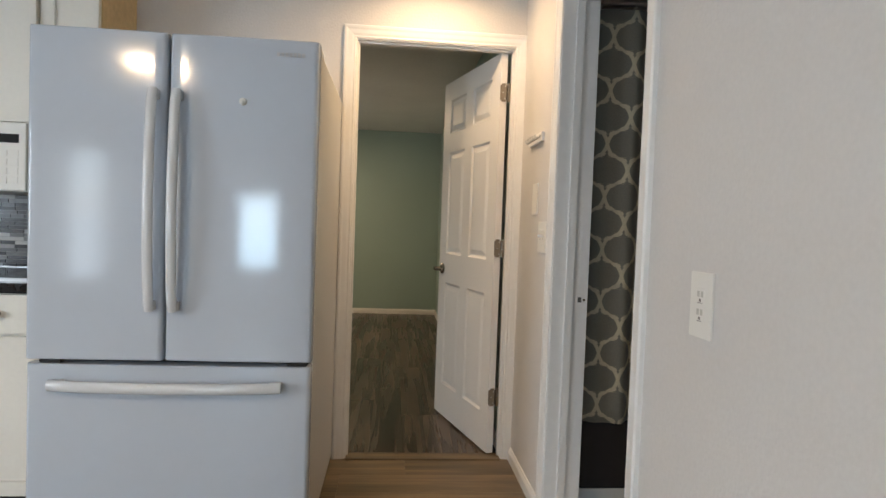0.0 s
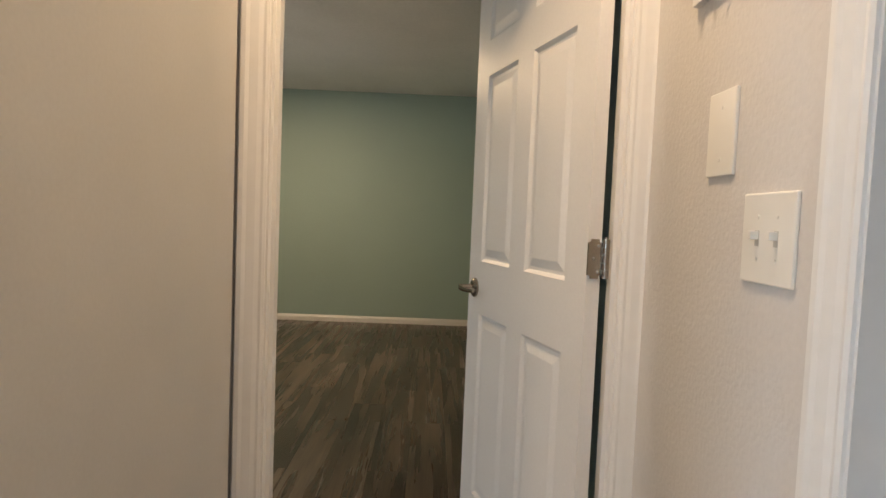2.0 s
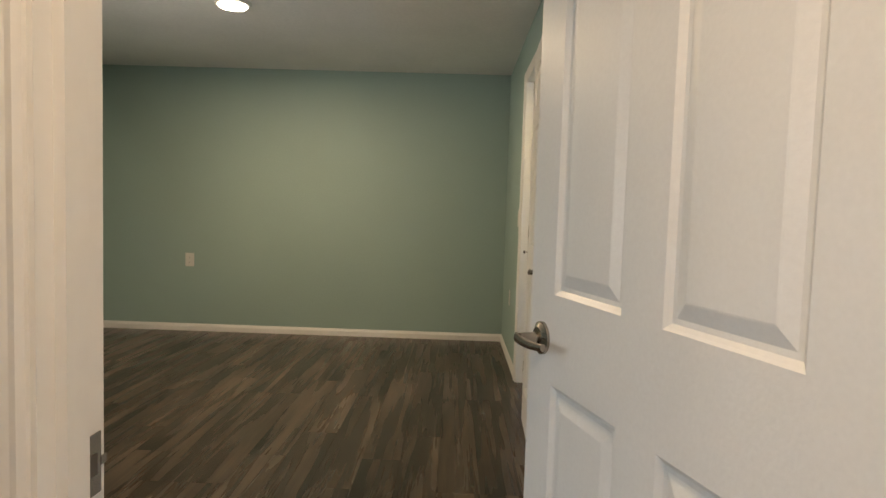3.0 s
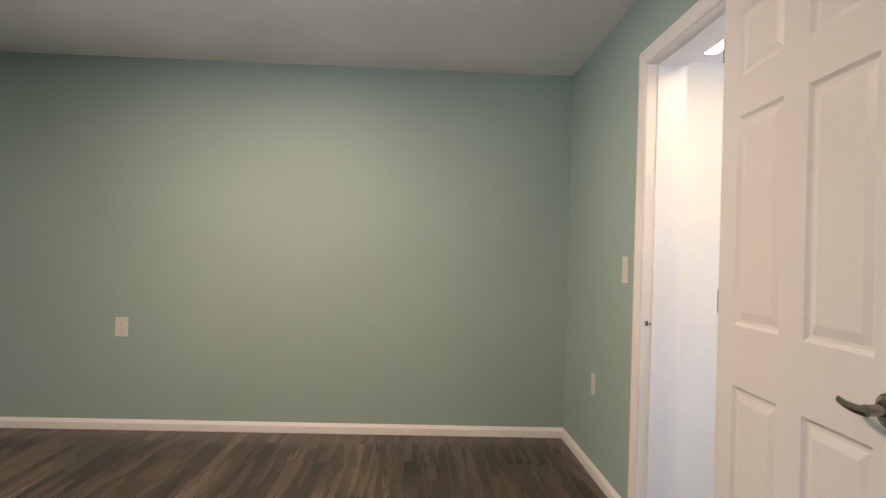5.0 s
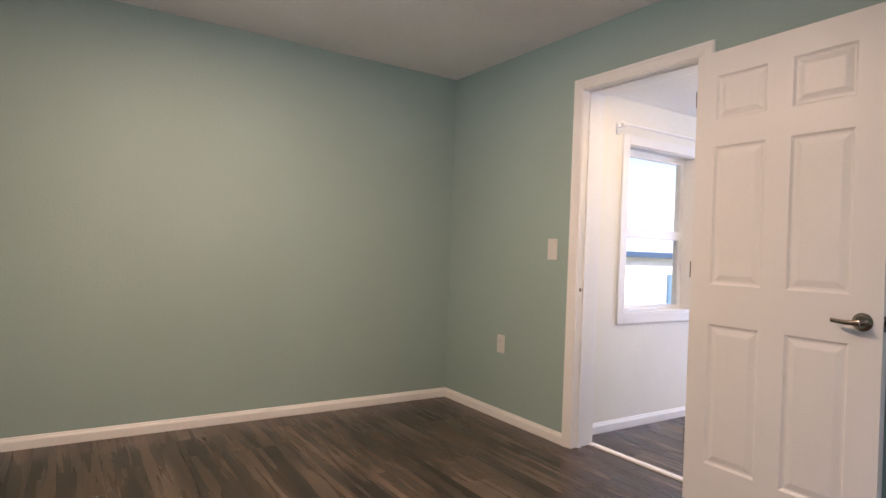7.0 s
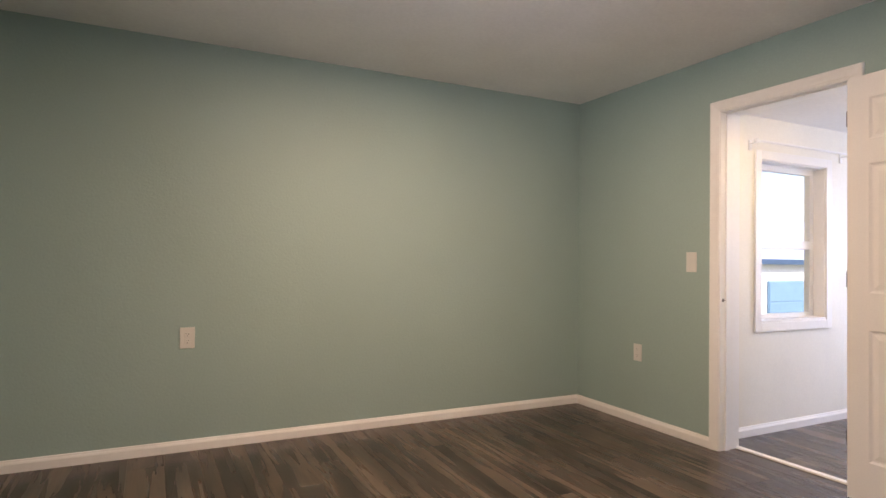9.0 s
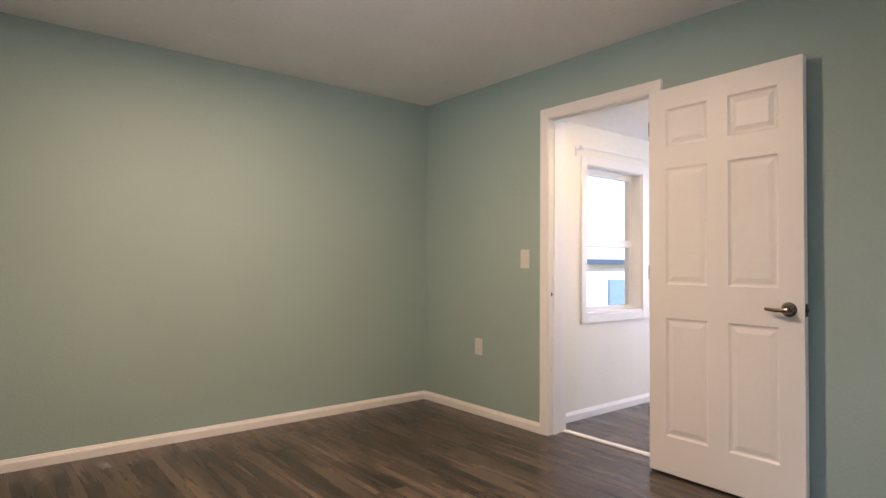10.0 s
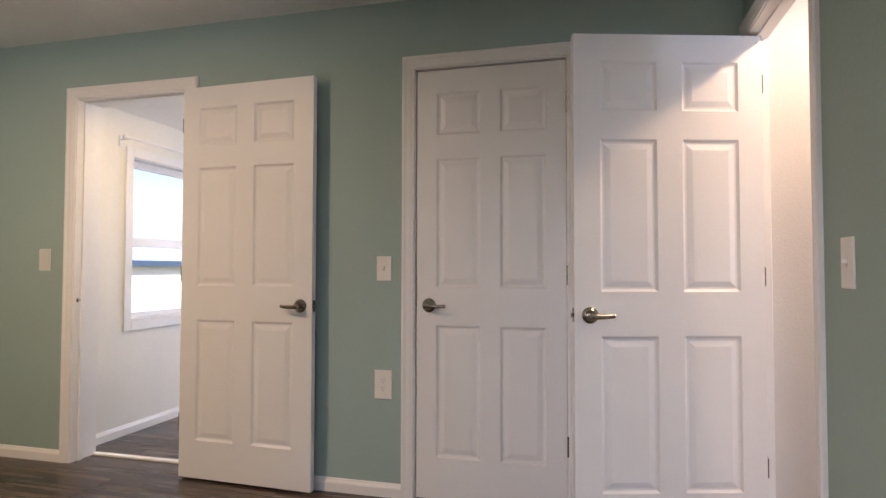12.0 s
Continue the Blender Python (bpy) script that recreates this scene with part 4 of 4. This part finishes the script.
def shower_curtain(x0, x1, y, z0, z1):
    """Pleated cloth; u of the print follows the cloth's length."""
    c = thing("shower_curtain", pose(x0, y, 0), "dark grey shower curtain with pale ogee trellis print", "shower curtain")
    bm = bmesh.new()
    uv = bm.loops.layers.uv.new("UVMap")
    nx, nz = 260, 24
    cols, run, last = [], 0.0, None
    for i in range(nx + 1):
        x = (x1 - x0) * i / nx
        f = 0.022 * math.sin(x * 28 + 0.7 + 0.8 * math.sin(x * 28)) + 0.005 * math.sin(x * 53 + 1.9) + 0.010 * math.sin(x * 11)
        if last is not None:
            run += math.hypot(x - last[0], f - last[1])
        last = (x, f)
        cols.append((x, f, run))
    grid = []
    for i, (x, f, u) in enumerate(cols):
        col = []
        for j in range(nz + 1):
            k = j / nz
            zz = z0 + (z1 - z0) * k
            col.append((bm.verts.new((x + 0.006 * math.sin(zz * 3 + x * 8), f * (1.15 - 0.5 * k) + 0.01 * math.sin(zz * 2.2 + x * 5), zz)), u, zz))
        grid.append(col)
    for i in range(nx):
        for j in range(nz):
            q = (grid[i][j], grid[i + 1][j], grid[i + 1][j + 1], grid[i][j + 1])
            fc = bm.faces.new([v[0] for v in q])
            for lp, v in zip(fc.loops, q):
                lp[uv].uv = (v[1], v[2])
    cloth = part("cloth", bm, CLOTH, c, smooth=True)
    sol = cloth.modifiers.new("thickness", "SOLIDIFY")
    sol.thickness = 0.0015
    bm = bmesh.new()
    rod(bm, (-0.02, 0, z1 + 0.03), (x1 - x0 + 0.1, 0, z1 + 0.03), 0.0125, n=16)
    part("curtain_rail", bm, STEEL, c, "round steel rail", smooth=True)
    for i in range(12):
        x = 0.03 + (x1 - x0 - 0.06) * i / 11
        bm = bmesh.new()
        ring = [Vector((x, 0.019 * math.cos(w), z1 + 0.025 + 0.022 * math.sin(w))) for w in [k * math.tau / 14 for k in range(15)]]
        for p, q in zip(ring, ring[1:]):
            rod(bm, p, q, 0.0018, n=6)
        part("ring", bm, STEEL, c)


shower_curtain(XK + TB + 0.012, 2.5, -0.565, 0.374, 2.05)
tub = thing("bathtub", pose(XK + TB + 0.02, -0.50, 0), "dark bathtub behind the shower curtain", "bathtub")
bm = bmesh.new()
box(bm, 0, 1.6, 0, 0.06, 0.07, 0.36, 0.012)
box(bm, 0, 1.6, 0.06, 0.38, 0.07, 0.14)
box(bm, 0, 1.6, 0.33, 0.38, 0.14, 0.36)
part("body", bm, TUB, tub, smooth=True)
part("plinth", boxes((0, 1.6, 0.004, 0.38, 0, 0.07)), TRIM, tub, "white plinth strip")

# ---- thresholds ----
solid("trim", boxes((D1[0] + 0.001, D1[1] - 0.001, -0.028, 0.054, -0.002, 0.008), bevel=0.003), OAK, "oak-look threshold strip between the floors", "threshold")
solid("trim", boxes((XE + TS - 0.025, XE + TS + 0.012, D2[0] + 0.001, D2[1] - 0.001, -0.002, 0.010), bevel=0.003), TRIM, "white threshold strip in sunroom doorway", "threshold")
solid("trim", boxes((XK + 0.02, XK + TB - 0.02, DB[0] + 0.001, DB[1] - 0.001, -0.002, 0.009), bevel=0.003), TRIM, "white threshold strip in bathroom doorway", "threshold")

# ---- outside, beyond the sunroom window ----
GRASS = material("dry_lawn", (0.20, 0.21, 0.12), 0.9, grain=3, vary=0.25, stain=0.3, stain_by=0.25)
SIDING = material("white_siding", (0.80, 0.80, 0.78), 0.55, grain=10, vary=0.03)
BLUE = material("blue_painted_siding", (0.15, 0.26, 0.35), 0.5, grain=10, vary=0.05)
FASCIA = material("slate_blue_trim_paint", (0.05, 0.09, 0.15), 0.5, grain=10, vary=0.05)
ROOFING = material("grey_blue_shingles", (0.40, 0.47, 0.56), 0.85, grain=12, vary=0.25)
solid("ground", boxes((-400, 400, -400, 400, -1.05, -1.0)), GRASS, "dry pale lawn round the house", "ground")


def neighbour(x, y, w, d, h, label, garage=None):
    n = thing("house", pose(x, y, -1.0), label, "house")
    part("wall", boxes((0, w, 0, d, 0, h)), SIDING, n)
    for i in range(int(h / 0.2)):
        part("siding_board", boxes((-0.01, w + 0.01, -0.022, 0.0, i * 0.2, i * 0.2 + 0.188)), SIDING, n)
    if garage:
        g = part("garage_door", boxes((garage, garage + 2.6, -0.06, -0.023, 0.0, 1.76), bevel=0.01), BLUE, n, "blue painted garage door")
        for i in range(4):
            part("door_panel", boxes((garage + 0.03, garage + 2.57, -0.072, -0.06, 0.03 + i * 0.43, 0.43 + i * 0.43), bevel=0.004), BLUE, g)
    part("fascia", boxes((-0.4, w + 0.4, -0.24, -0.201, h - 0.04, h + 0.07)), FASCIA, n, "slate blue fascia board")
    bm = bmesh.new()
    v = [bm.verts.new(p) for p in ((-0.4, -0.2, h), (w + 0.4, -0.2, h), (w + 0.4, d + 0.5, h), (-0.4, d + 0.5, h), (-0.4, d / 2, h + 1.3), (w + 0.4, d / 2, h + 1.3))]
    for q in ((0, 1, 5, 4), (2, 3, 4, 5), (0, 4, 3), (1, 2, 5), (0, 3, 2, 1)):
        bm.faces.new([v[i] for i in q])
    part("roof", bm, ROOFING, n, "grey-blue shingle roof")


neighbour(4.0, 9.2, 14.0, 6.0, 2.15, "white neighbour house with blue garage door and grey roof", 5.4)

# ---- floor planks ----
rng = random.Random(4)


def lay(floor, mat, x0, x1, y0, y1, along, width, length):
    """Vinyl planks, each an object on one of a few shared meshes."""
    shared = {}
    rows = int(math.ceil(((x1 - x0) if along == "y" else (y1 - y0)) / width - 1e-6))
    for r in range(rows):
        c0 = (x0 if along == "y" else y0) + r * width
        c1 = min(c0 + width, x1 if along == "y" else y1)
        lo, hi = (y0, y1) if along == "y" else (x0, x1)
        at = lo - rng.choice((0.0, 0.3, 0.6, 0.9))
        while at < hi - 1e-6:
            a, b = max(at, lo), min(at + length, hi)
            at += length
            if b - a < 0.02:
                continue
            key = (round(b - a, 4), round(c1 - c0, 4))
            if key not in shared:
                bm = bmesh.new()
                g = 0.0002
                l2, w2 = (b - a) / 2 - g, (c1 - c0) / 2 - g
                X, Y = (w2, l2) if along == "y" else (l2, w2)
                top = [bm.verts.new((sx * (X - 0.0007), sy * (Y - 0.0007), 0.0)) for sx, sy in ((-1, -1), (1, -1), (1, 1), (-1, 1))]
                mid = [bm.verts.new((sx * X, sy * Y, -0.0007)) for sx, sy in ((-1, -1), (1, -1), (1, 1), (-1, 1))]
                bot = [bm.verts.new((sx * X, sy * Y, -0.0055)) for sx, sy in ((-1, -1), (1, -1), (1, 1), (-1, 1))]
                bm.faces.new(top)
                for q in range(4):
                    bm.faces.new((mid[q], mid[(q + 1) % 4], top[(q + 1) % 4], top[q]))
                    bm.faces.new((bot[q], bot[(q + 1) % 4], mid[(q + 1) % 4], mid[q]))
                shared[key] = mesh_of("plank", bm, mat)
            ob = new("plank", shared[key])
            ob.parent = floor
            cx, cy = ((c0 + c1) / 2, (a + b) / 2) if along == "y" else ((a + b) / 2, (c0 + c1) / 2)
            ob.location = (cx, cy, 0.0)


lay(floor_bed, DARKWOOD, XW, XE - 0.001, 0.055, YF, "y", 0.178, 1.22)
lay(floor_kit, OAK, KW, XK, KB, 0.049, "x", 0.178, 1.22)
lay(floor_sun, DARKWOOD, XE + 0.002, SX1, SY0, SY1, "y", 0.178, 1.22)
